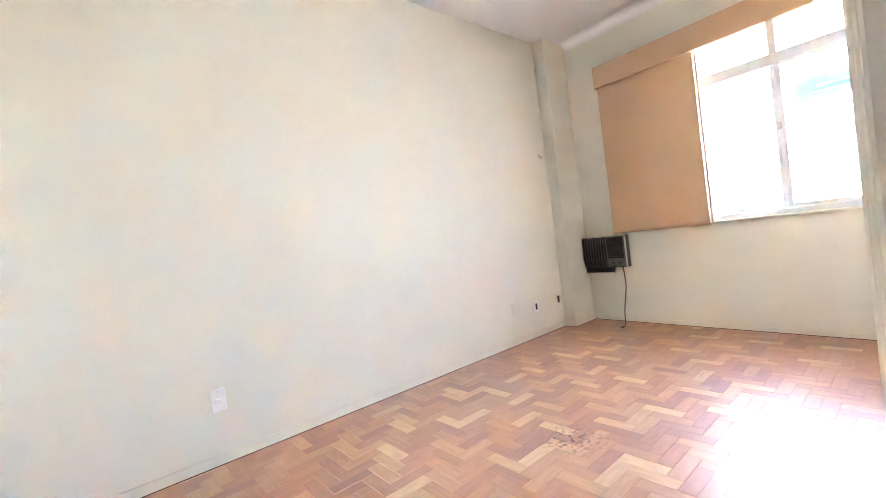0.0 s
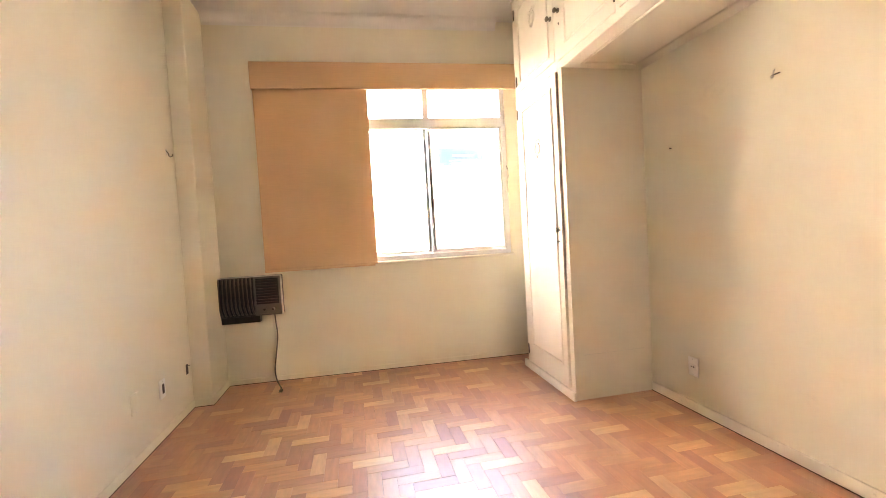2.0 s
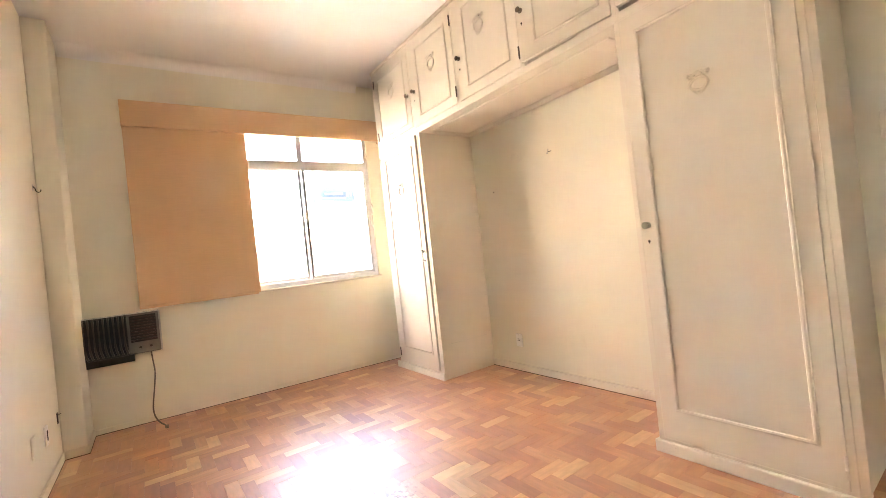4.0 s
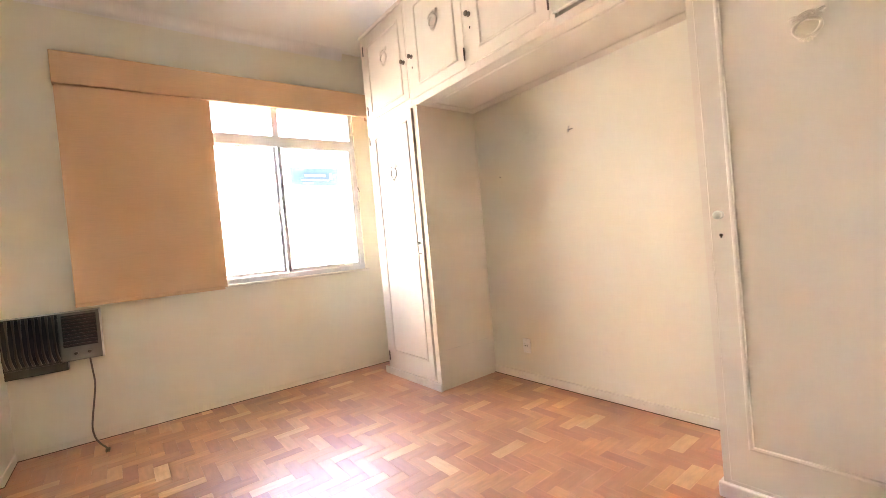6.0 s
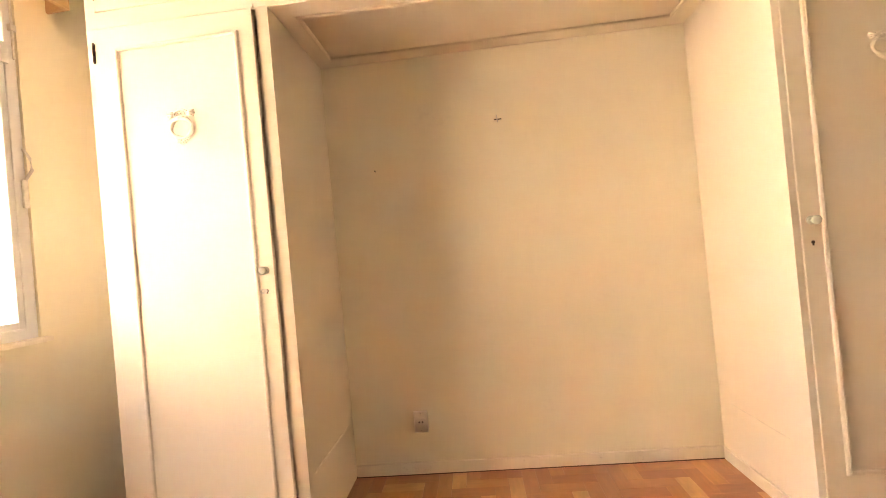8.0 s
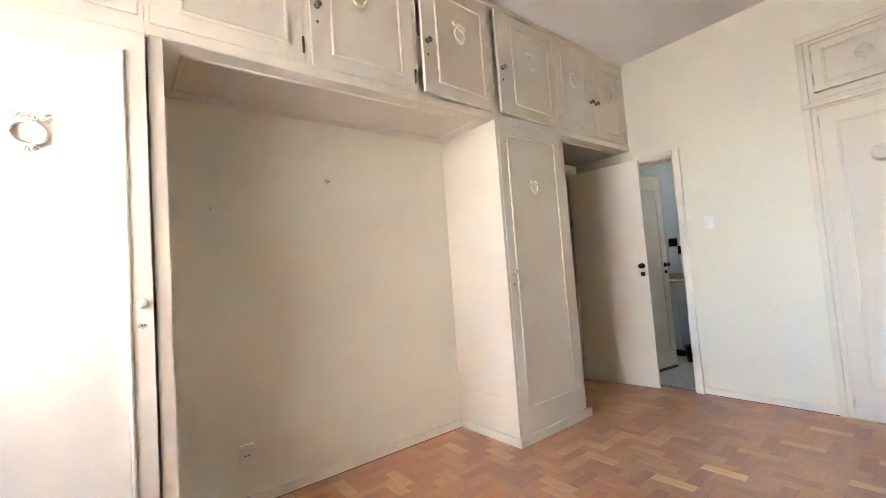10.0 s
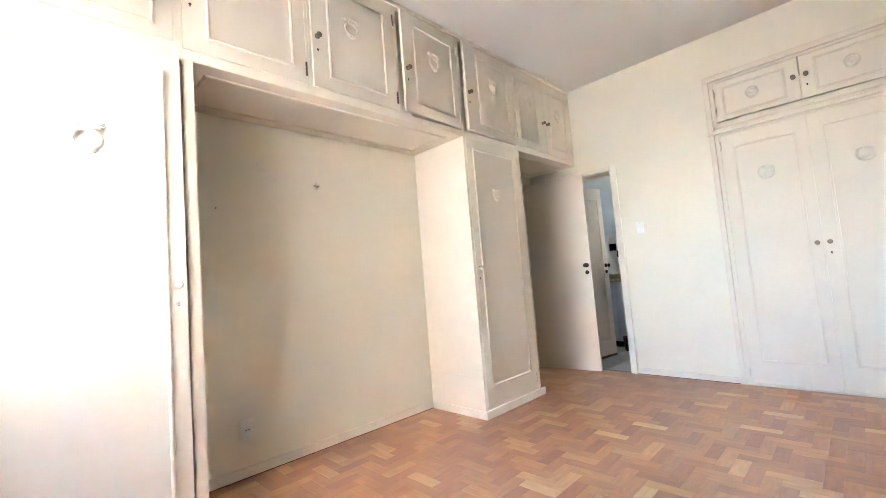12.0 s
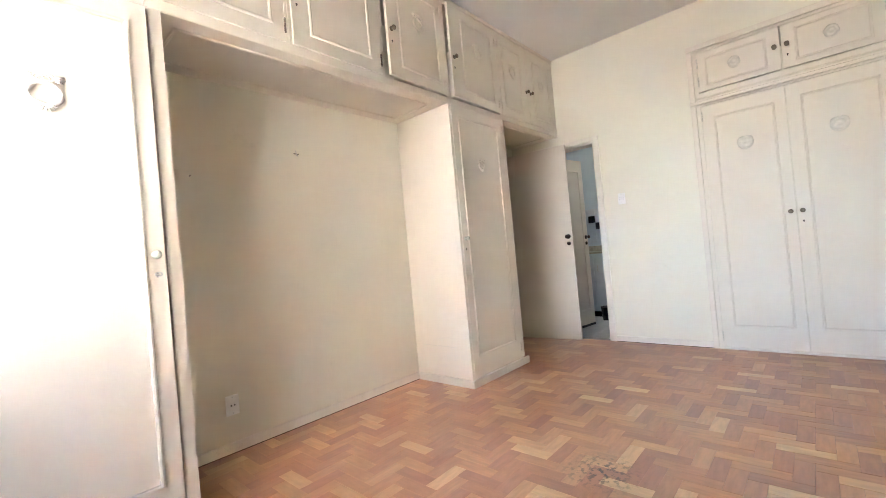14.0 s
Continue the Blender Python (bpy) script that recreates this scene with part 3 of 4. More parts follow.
def knob(parent, x, z, y, mat=None, r=0.017):
    bm = B()
    cyl(bm, (x, y, z), (x, y + 0.004, z), r * 0.95, seg=18)
    cyl(bm, (x, y + 0.004, z), (x, y + 0.018, z), r * 0.42, r * 0.5, seg=14)
    ball(bm, (x, y + 0.026, z), r, 1, 0.68, 1, 18, 10)
    return part("knob", bm, mat or STEEL, parent, "", True)


def keyhole(parent, x, z, y, key=False):
    bm = B()
    cyl(bm, (x, y, z), (x, y + 0.002, z), 0.0062, seg=14)
    box(bm, x - 0.0026, x + 0.0026, y, y + 0.002, z - 0.012, z)
    part("keyhole", bm, BRONZE, parent, "small dark keyhole plate")
    if key:
        bm = B()
        cyl(bm, (x, y, z), (x, y + 0.022, z), 0.0035, seg=10)
        pts = [(x + 0.012 * math.cos(a), y + 0.026, z + 0.007 * math.sin(a)) for a in [k * math.tau / 14 for k in range(14)]]
        tube(bm, pts, 0.003, 6, True)
        part("key", bm, STEEL, parent, "small metal key in the lock", True)


def hinge(parent, x, z, y, mat=None):
    bm = B()
    for k in range(3):
        cyl(bm, (x, y, z - 0.036 + k * 0.0245), (x, y, z - 0.036 + k * 0.0245 + 0.0235), 0.0056, seg=10)
    for q in (-0.039, 0.039):
        ball(bm, (x, y, z + q), 0.0052, 1, 1, 0.8, 10, 6)
    part("hinge", bm, mat or CAB, parent, "tarnished metal hinge" if mat else "painted-over hinge", True)


def cabinet_door(parent, x0, x1, z0, z1, y, hinge_at, panel, orn, knob_z, ajar=0.0, lock=True, key=False, knob_mat=None, bead_mat=None, orn_mat=None, medal=False, osize=(0.105, 0.145), hinge_mat=None, bead=(0.010, 0.0095), relief=0.06):
    """A flush door with a beaded panel. It turns about its hinge edge: hinge_at is 'lo' or 'hi' (by x). y: the front face."""
    hx = x0 if hinge_at == "lo" else x1
    d = B()
    box(d, x0 - hx, x1 - hx, -0.022, 0, z0, z1, 0.0025)
    door = part("door", d, CAB, parent, "", at=pose(hx, y, 0, 0, 0, ajar if hinge_at == "lo" else -ajar))
    b = B()
    beading(b, panel[0] - hx, panel[1] - hx, panel[2], panel[3], -0.0005, *bead)
    part("panel_beading", b, bead_mat or CAB, door)
    if orn:
        o = B()
        if medal:
            rosette(o, orn[0] - hx, orn[1], medal, 0.0, medal > 0.052)
        else:
            ornament(o, orn[0] - hx, orn[1], osize[0], osize[1], 0.0, osize[1] * relief)
        part("ornament", o, orn_mat or PLASTER, door, "raised plaster wreath ornament" if not medal else "worn round medallion ornament", True)
    kx = (x1 - 0.035 if hinge_at == "lo" else x0 + 0.035) - hx
    knob(door, kx, knob_z, 0.0, knob_mat)
    if lock:
        keyhole(door, kx, knob_z - 0.08, 0.0, key)
    for z in (z0 + 0.09, z1 - 0.09):
        hinge(door, 0.0015 if hinge_at == "lo" else -0.0015, z, 0.002, hinge_mat)
    return door


def carcass(parent, x0, x1, y0, y1, z0, z1, t=0.02):
    """Five boards, open at the front."""
    for name, q in (("side_panel", (x0, x0 + t, y0, y1, z0, z1)), ("side_panel", (x1 - t, x1, y0, y1, z0, z1)), ("bottom_panel", (x0 + t, x1 - t, y0, y1, z0, z0 + t)),
                    ("top_panel", (x0 + t, x1 - t, y0, y1, z1 - t, z1)), ("back_panel", (x0 + t, x1 - t, y0, y0 + t, z0 + t, z1 - t))):
        part(name, box(B(), *q), CAB, parent)


def face_frame(parent, x0, x1, z0, z1, holes, y0, y1):
    """Stiles and rails round the doors; the holes run side by side along x."""
    x = x0
    for a, b, c, d in holes:
        part("stile", box(B(), x, a, y0, y1, z0, z1), CAB, parent)
        part("rail", box(B(), a, b, y0, y1, z0, c), CAB, parent)
        part("rail", box(B(), a, b, y0, y1, d, z1), CAB, parent)
        x = b
    part("stile", box(B(), x, x1, y0, y1, z0, z1), CAB, parent)


G = 0.0018


def overhead(x0, x1, doors, label):
    """A cupboard under the ceiling. doors: (x0, x1, z0, z1, hinge, panel, ornament, knob z, ajar)."""
    c = thing("overhead_cabinet", pose((x0 + x1) / 2, 0, SOF), label, "cabinet", "cupboards under the ceiling")
    o = (x0 + x1) / 2
    carcass(c, x0 - o + 0.001, x1 - o - 0.001, Y0, FRONT - 0.022, 0, H - SOF - 0.001)
    face_frame(c, x0 - o + 0.0005, x1 - o - 0.0005, 0.0, H - SOF - 0.001, [(d[0] - G - o, d[1] + (0.007 if d[8] > 1 else G) - o, d[2] - (0.009 if d[8] > 1 else G) - SOF, d[3] + G - SOF) for d in doors], FRONT - 0.022, FRONT)
    bm = B()
    box(bm, x0 - o + 0.0005, x1 - o - 0.0005, FRONT, FRONT + 0.014, H - SOF - 0.03, H - SOF - 0.001, 0.004)
    part("cornice", bm, CAB, c)
    for d in doors:
        cabinet_door(c, d[0] - o, d[1] - o, d[2] - SOF, d[3] - SOF, FRONT + 0.003, d[4], (d[5][0] - o, d[5][1] - o, d[5][2] - SOF, d[5][3] - SOF), (d[6][0] - o, d[6][1] - SOF), d[7] - SOF, d[8], lock=d[9] if len(d) > 9 else True, knob_mat=KNOB_OLD, hinge_mat=HINGE if x0 > 2.5 else None, orn_mat=CAB, relief=0.045)


PZ = (2.335, 2.905)
overhead(3.905, 4.62, [(3.925, 4.575, 2.27, 2.985, "hi", (4.005, 4.50, 2.33, 2.905), (4.245, 2.72), 2.56, 0.0, False)], "cream painted cupboard with one closed beaded door")
overhead(3.245, 3.905, [(3.265, 3.885, 2.25, 2.985, "lo", (3.345, 3.775, *PZ), (3.56, 2.70), 2.56, 0.0)], "cream painted cupboard with one closed beaded door")
overhead(2.58, 3.245, [(2.60, 3.225, 2.25, 2.985, "lo", (2.69, 3.11, *PZ), (2.945, 2.70), 2.56, 0.6)], "cream painted cupboard with one door almost shut")
overhead(1.94, 2.58, [(1.965, 2.56, 2.25, 2.985, "lo", (2.03, 2.44, *PZ), (2.24, 2.70), 2.56, 4.0)], "cream painted cupboard with its door slightly ajar")
overhead(1.215, 1.94, [(1.235, 1.915, 2.25, 2.985, "lo", (1.31, 1.75, *PZ), (1.53, 2.70), 2.56, 3.4)], "cream painted cupboard with its door slightly ajar")
overhead(X0 + 0.001, 1.215, [(0.195, 0.682, 2.25, 2.985, "lo", (0.26, 0.57, *PZ), (0.42, 2.70), 2.56, 0.0, False), (0.692, 1.19, 2.25, 2.985, "hi", (0.82, 1.12, *PZ), (0.965, 2.70), 2.56, 0.0, False)], "cream painted cupboard with a pair of doors")

# board and bead frames on the undersides
struct("trim_soffit_board", box(B(), 1.958, 3.845, Y0 + 0.001, FRONT - 0.003, SOF - 0.004, SOF - 0.0002), CAB, "continuous cream board under the cupboards", "trim")
for nm, x0, x1, drop in (("trim_alcove_soffit", 2.06, 3.76, 0.004), ("trim_recess_soffit", 0.26, 1.10, 0.0)):
    bm = B()
    beading(bm, x0, x1, 0.0, 0.385, 0, 0.012, 0.010)
    bmesh.ops.rotate(bm, verts=bm.verts[:], cent=(0, 0, 0), matrix=Matrix.Rotation(radians(-90), 3, "X"))
    for v in bm.verts:
        v.co = Vector((v.co.x, abs(v.co.y), SOF + 0.0005 - drop - abs(v.co.z)))
    struct(nm, bm, CAB, "raised bead frame on the underside of the cupboards", "trim")


def tall(x0, x1, plinth_x, door, panel, orn, hinge_at, key, label, osize=(0.105, 0.145)):
    """A full-height column cupboard standing on a plinth."""
    o = (x0 + x1) / 2
    c = thing("tall_cabinet", pose(o, 0, 0), label, "cabinet", "column cupboards beside the alcove")
    carcass(c, x0 - o, x1 - o, Y0 + 0.001, FRONT - 0.022, 0.0, SOF - 0.001, 0.022)
    face_frame(c, x0 - o, x1 - o, 0.0, SOF - 0.001, [(door[0] - (0.008 if key else G) - o, door[1] + G - o, door[2] - G, door[3] + G)], FRONT - 0.022, FRONT)
    bm = B()
    box(bm, plinth_x[0] - o, plinth_x[1] - o, FRONT, FRONT + 0.022, 0.0, 0.062, 0.006)
    part("plinth", bm, TRIM, c, "scuffed plinth board")
    cabinet_door(c, door[0] - o, door[1] - o, door[2], door[3], FRONT + 0.004, hinge_at, (panel[0] - o, panel[1] - o, panel[2], panel[3]), (orn[0] - o, orn[1]), 1.147, 1.0 if key else 0.0, True, key, KNOB_GLASS, osize=osize, hinge_mat=HINGE if key else None, orn_mat=None if key else CAB, relief=0.06 if key else 0.05)
    return c, o


ca, oa = tall(3.846, 4.62, (3.83, 4.66), (3.905, 4.59, 0.075, 2.188), (3.978, 4.49, 0.22, 2.10), (4.235, 1.755), "hi", True, "tall narrow cream cupboard with key in its door")
cb, ob_ = tall(1.22, 1.957, (1.15, 1.972), (1.245, 1.93, 0.075, 2.188), (1.325, 1.85, 0.23, 2.105), (1.594, 1.75), "lo", False, "tall narrow cream cupboard beside the entry door", (0.085, 0.105))
bm = B()
box(bm, 1.957 - ob_, 1.971 - ob_, Y0 + 0.015, FRONT, 0.0, 0.06, 0.004)
part("side_skirting", bm, TRIM, cb)
bm = B()
box(bm, 1.19 - ob_, 1.22 - ob_, FRONT - 0.03, FRONT - 0.002, 0.062, SOF - 0.002, 0.003)
part("corner_post", bm, CAB, cb)
part("side_seam", box(B(), 1.957 - ob_, 1.9585 - ob_, Y0 + 0.10, FRONT - 0.12, 0.300, 0.3035), STAIN, cb, "faint scraped seam in the side board")
part("side_seam", box(B(), 3.8445 - oa, 3.846 - oa, Y0 + 0.06, FRONT - 0.06, 0.300, 0.3035), STAIN, ca, "faint scraped seam in the side board")


# ---- wardrobe in the back wall ----
wr = thing("wardrobe", pose(X0, (RY0 + RY1) / 2, 0, 0, 0, -90), "built-in cream wardrobe with two tall doors and two upper doors", "wardrobe")
wo = (RY0 + RY1) / 2


def wl(y):
    return wo - y


DA, DM, DB = 1.845, 2.415, 2.995
for nm, q in (("stile", (wl(RY1 - 0.002), wl(DB) - G, 0.0, RZ1 - 0.002)), ("stile", (wl(DA) + G, wl(RY0 + 0.002), 0.0, RZ1 - 0.002)), ("rail", (wl(DB) - G, wl(DA) + G, 0.0, 0.019)),
              ("rail", (wl(DB) - G, wl(DA) + G, 2.125, 2.240)), ("rail", (wl(DB) - G, wl(DA) + G, 2.593, RZ1 - 0.002))):
    part(nm, box(B(), q[0], q[1], -0.03, 0.0, q[2], q[3]), CAB, wr)
bm = B()
box(bm, wl(RY1) - 0.0, wl(RY0) + 0.03, 0.0, 0.018, 2.615, 2.665, 0.005)
box(bm, wl(RY0) - 0.012, wl(RY0) + 0.03, 0.0, 0.016, 0.0, 2.615, 0.004)
box(bm, wl(RY1), wl(RY1) + 0.03, 0.0, 0.016, 0.0, 2.615, 0.004)
part("casing", bm, CAB, wr)
bm = B()
box(bm, wl(RY1) + 0.03, wl(RY0) + 0.035, 0.001, 0.022, 2.14, 2.17, 0.006)
box(bm, wl(RY1) + 0.03, wl(RY0) - 0.012, 0.001, 0.012, 2.19, 2.20, 0.003)
part("rail_moulding", bm, CAB, wr)
KNOB_BRASS = material("worn_brass_knob", (0.27, 0.22, 0.16), 0.35, 0.8, vary=0.2, scale=40, bump=0.1)
KW = dict(bead_mat=CAB, orn_mat=STAIN, knob_mat=KNOB_BRASS, hinge_mat=STAIN, bead=(0.009, 0.005))
cabinet_door(wr, wl(DM) + 0.001, wl(DA), 0.022, 2.122, 0.003, "hi", (wl(2.335), wl(1.94), 0.205, 2.005), (wl(2.135), 1.745), 1.13, 0.0, False, medal=0.055, **KW)
cabinet_door(wr, wl(DB), wl(DM) - 0.001, 0.022, 2.122, 0.003, "lo", (wl(2.925), wl(2.51), 0.205, 2.015), (wl(2.705), 1.745), 1.13, 0.0, True, medal=0.055, **KW)
cabinet_door(wr, wl(DM) + 0.0035, wl(DA), 2.25, 2.59, 0.003, "hi", (wl(2.32), wl(1.91), 2.30, 2.53), (wl(2.11), 2.425), 2.435, 0.0, False, medal=0.05, **KW)
cabinet_door(wr, wl(DB), wl(DM) - 0.0035, 2.25, 2.59, 0.003, "lo", (wl(2.915), wl(2.51), 2.30, 2.54), (wl(2.71), 2.43), 2.435, 0.0, True, medal=0.05, **KW)
bm = B()
box(bm, wl(RY1) + 0.03, wl(RY0) - 0.012, 0.001, 0.012, 0.0, 0.016, 0.003)
part("bottom_strip", bm, TRIM, wr)


# ---- doors ----
def casing_y(name, x, y0, y1, h, w=0.055, d=0.018, depth=T):
    """Architrave and lining of an opening in the back wall."""
    bm = B()
    box(bm, x, x + d, y0 - w, y0, 0, h + w, 0.004)
    box(bm, x, x + d, y1, y1 + w, 0, h + w, 0.004)
    box(bm, x, x + d, y0, y1, h, h + w, 0.004)
    box(bm, x - depth, x, y0, y0 + 0.015, 0, h)
    box(bm, x - depth, x, y1 - 0.015, y1, 0, h)
    box(bm, x - depth, x, y0 + 0.015, y1 - 0.015, h - 0.015, h)
    return struct(name, bm, TRIM, "cream painted door casing with scuffed edges", "door frame")


casing_y("trim_bathroom_door", X0, BY0, BY1, BH)
bm = B()
w = 0.05
box(bm, DX0 - w, DX0, Y0, Y0 + 0.016, 0, DH + w, 0.004)
box(bm, DX1, DX1 + w, Y0, Y0 + 0.016, 0, DH + w, 0.004)
box(bm, DX0, DX1, Y0, Y0 + 0.016, DH, DH + w, 0.004)
box(bm, DX0, DX0 + 0.015, Y0 - T, Y0, 0, DH)
box(bm, DX1 - 0.015, DX1, Y0 - T, Y0, 0, DH)
box(bm, DX0 + 0.015, DX1 - 0.015, Y0 - T, Y0, DH - 0.015, DH)
struct("trim_entry_door", bm, TRIM, "cream painted casing of the entry door", "door frame")


def handle_set(door, x, z, y, s):
    """Round lever plate above a cylinder plate; s: the side of the leaf."""
    for n, zz, r in (("door_handle", z, 0.024), ("lock_cylinder", z - 0.075, 0.02)):
        bm = B()
        cyl(bm, (x, y, zz), (x, y + s * 0.008, zz), r, seg=20)
        if n == "door_handle":
            cyl(bm, (x, y + s * 0.008, zz), (x, y + s * 0.032, zz), 0.010, seg=12)
            ball(bm, (x, y + s * 0.042, zz), 0.022, 1.15, 0.6, 1)
        else:
            cyl(bm, (x, y + s * 0.008, zz), (x, y + s * 0.014, zz), 0.010, seg=12)
        part(n, bm, BRONZE, door, "dark bronze knob" if n == "door_handle" else "dark bronze lock cylinder", True)


# entry door: hinged at DX0, swung wide open against the back wall
d1 = thing("door_1", pose(0.275, Y0 + 0.005, 0.008, 0, 0, 96), "plain cream entry door standing wide open into the room", "door", "", "structure")
bm = B()
box(bm, 0.0, 0.695, -0.0175, 0.0175, 0, 2.075, 0.003)
part("leaf", bm, CAB, d1)
handle_set(d1, 0.65, 1.10, -0.0175, -1)
handle_set(d1, 0.65, 1.10, 0.0175, 1)
for z in (0.2, 1.05, 1.85):
    hinge(d1, 0.0, z, -0.018)

# bathroom door: hinged at the near jamb, swung into the bathroom
d2 = thing("door_2", pose(0.0, BY0 + 0.025, 0.012, 0, 0, 171), "cream panelled bathroom door standing open into the bathroom", "door", "", "structure")
bm = B()
box(bm, 0.0, 0.63, -0.0175, 0.0175, 0, 2.02, 0.003)
part("leaf", bm, CAB, d2)
bm = B()
beading(bm, 0.09, 0.54, 0.2, 1.88, 0.0, 0.012, 0.008)
for v in bm.verts:
    v.co.y = -0.0172 - v.co.y
part("panel_beading", bm, CAB, d2)
handle_set(d2, 0.585, 1.08, -0.0175, -1)
bm = B()
box(bm, 0.53, 0.585, -0.065, -0.05, 1.07, 1.09, 0.005)
part("lever", bm, BRONZE, d2, "dark bronze lever")
# thin black box along the foot of the leaf
part("leaf_foot_strip", box(B(), 0.01, 0.625, -0.0235, -0.0175, 0.0, 0.028, 0.002), AC_DARK, d2, "black strip along the bottom edge")
for z in (0.2, 1.0, 1.8):
    hinge(d2, 0.0, z, -0.018)


# ---- bathroom ----
BX = -1.55
bm = B()
box(bm, BX - 0.1, BX, -0.75, 1.75, 0, H)
box(bm, BX, X0 - T, -0.75, -0.65, 0, H)
box(bm, BX, X0 - T, 1.65, 1.75, 0, 2.0)
box(bm, BX, X0 - T, 1.65, 1.75, 2.3, H)
box(bm, BX, -1.2, 1.65, 1.75, 2.0, 2.3)
box(bm, -0.92, X0 - T, 1.65, 1.75, 2.0, 2.3)
box(bm, X0 - T - 0.02, X0 - T, 0.94, 1.65, 0, H)
struct("wall_bathroom", bm, BATH, "pale blue painted bathroom walls")
bm = B()
box(bm, BX, X0 - T, -0.65, 1.65, H - 0.3, H)
struct("ceiling_bathroom", bm, CEIL, "plain white bathroom ceiling", "ceiling")
bm = B()
box(bm, BX, X0, -0.65, 1.65, -0.1, -0.006)
fb = struct("floor_bathroom", bm, GROUT, "grey tiled bathroom floor", "floor")
bm = B()
box(bm, -0.098, 0.098, -0.098, 0.098, -0.006, 0.001, 0.001)
me = None
for i in range(9):
    for j in range(6):
        x, y = BX + 0.1 + i * 0.2, -0.1 + j * 0.2
        if x > X0 - 0.09:
            continue
        if me is None:
            t0 = part("floor_tile", bm, TILE_F, fb, at=pose(x, y, 0))
            me = t0.data
        else:
            t1 = new("floor_tile", me)
            t1.parent, t1.matrix_basis = fb, pose(x, y, 0)
# wall tiles behind the washstand, white with a few black ones
wt = thing("wall_tiling", pose(BX, 0, 0), "white glazed wall tiles with scattered black squares", "tiling", "", "structure")
tw = B()
box(tw, 0.0, 0.008, -0.049, 0.049, -0.049, 0.049, 0.001)
tw_me = None
tb_me = None
blacks = {(2, 13), (3, 12)}
for i in range(8):
    for k in range(9, 15):
        y, z = -0.095 + i * 0.1, k * 0.1 + 0.045
        black = (i, k) in blacks
        if black and tb_me is None:
            tbm = B()
            box(tbm, 0.0, 0.008, -0.049, 0.049, -0.049, 0.049, 0.001)
            o = part("tile", tbm, TILE_B, wt, "black glazed tile", at=pose(0, y, z))
            tb_me = o.data
        elif black:
            o = new("tile", tb_me)
            o.parent, o.matrix_basis = wt, pose(0, y, z)
            o["label"] = "black glazed tile"
        elif tw_me is None:
            o = part("tile", tw, TILE_W, wt, at=pose(0, y, z))
            tw_me = o.data
        else:
            o = new("tile", tw_me)
            o.parent, o.matrix_basis = wt, pose(0, y, z)
vs = thing("washstand", pose(-1.33, 0.25, 0), "white washstand cabinet with a beige stone top", "washstand")
bm = B()
box(bm, -0.21, 0.19, -0.42, 0.42, 0.08, 0.86, 0.006)
part("body", bm, TILE_W, vs)
bm = B()
box(bm, -0.215, 0.22, -0.44, 0.44, 0.86, 0.885, 0.004)
part("top", bm, STONE, vs)
bm = B()
box(bm, -0.215, -0.20, -0.44, 0.44, 0.885, 0.96, 0.003)
part("splashback", bm, STONE, vs)
bm = B()
box(bm, -0.18, 0.15, -0.40, 0.40, 0.0, 0.08)
part("plinth", bm, TILE_B, vs, "dark recessed plinth")
for s in (-1, 1):
    bm = B()
    box(bm, 0.19, 0.206, s * 0.205 - 0.2, s * 0.205 + 0.2, 0.10, 0.84, 0.004)
    dd = part("door", bm, TILE_W, vs)
    bm = B()
    pts = [(0.206, s * 0.05, 0.62), (0.225, s * 0.05, 0.63), (0.228, s * 0.05, 0.68), (0.206, s * 0.05, 0.70)]
    tube(bm, pts, 0.005)
    part("handle", bm, STEEL, dd, "thin metal handle", True)
wb = thing("waste_bin", pose(-0.98, 0.42, 0), "small black waste bin on the bathroom floor", "bin")
bm = B()
cyl(bm, (0, 0, 0), (0, 0, 0.17), 0.055, 0.07, 24)
part("bucket", bm, TILE_B, wb, "", True)
bm = B()
tube(bm, [(0.07 * math.cos(a), 0.07 * math.sin(a), 0.17) for a in [k * math.tau / 24 for k in range(24)]], 0.005, 6, True)
part("rim", bm, AC_BODY, wb, "", True)


# ---- air conditioner ----
ac = skewed(thing("air_conditioner", pose(X1, 2.712, 0.58) @ Matrix.Diagonal((1, 1.06, 1, 1)), "brown and grey window air conditioner set in the wall", "air conditioner"))
bm = B()
box(bm, -0.075, 0.12, -0.215, 0.255, 0.0, 0.325, 0.006)
part("body", bm, AC_BODY, ac)
bm = B()
box(bm, -0.06, 0.10, -0.04, 0.25, -0.055, 0.0, 0.004)
part("drip_tray", bm, AC_BODY, ac, "dark tray under the grille")
bm = B()
box(bm, -0.079, -0.074, -0.01, 0.245, 0.02, 0.31)
part("grille_back", bm, AC_DARK, ac, "dark backing of the grille")
for k in range(9):
    y = 0.004 + k * 0.029
    bm = B()
    pts = [(-0.076, y + 0.004, 0.315), (-0.09, y + 0.002, 0.29), (-0.092, y, 0.09), (-0.086, y - 0.004, 0.05), (-0.076, y - 0.012, 0.012)]
    tube(bm, pts, 0.0075, 8)
    part("grille_rib", bm, AC_RIB, ac, "", True)
bm = B()
box(bm, -0.086, -0.074, -0.212, -0.014, 0.004, 0.321, 0.004)
fp = part("control_panel", bm, AC_PANEL, ac, "silver-grey control panel")
bm = B()
box(bm, -0.089, -0.085, -0.195, -0.03, 0.095, 0.305, 0.002)
part("vent_recess", bm, AC_DARK, fp, "dark outlet vent")
for k in range(9):
    bm = B()
    box(bm, -0.096, -0.088, -0.195, -0.03, 0.105 + k * 0.0225, 0.113 + k * 0.0225, 0.002)
    part("vent_slat", bm, AC_VENT, fp)
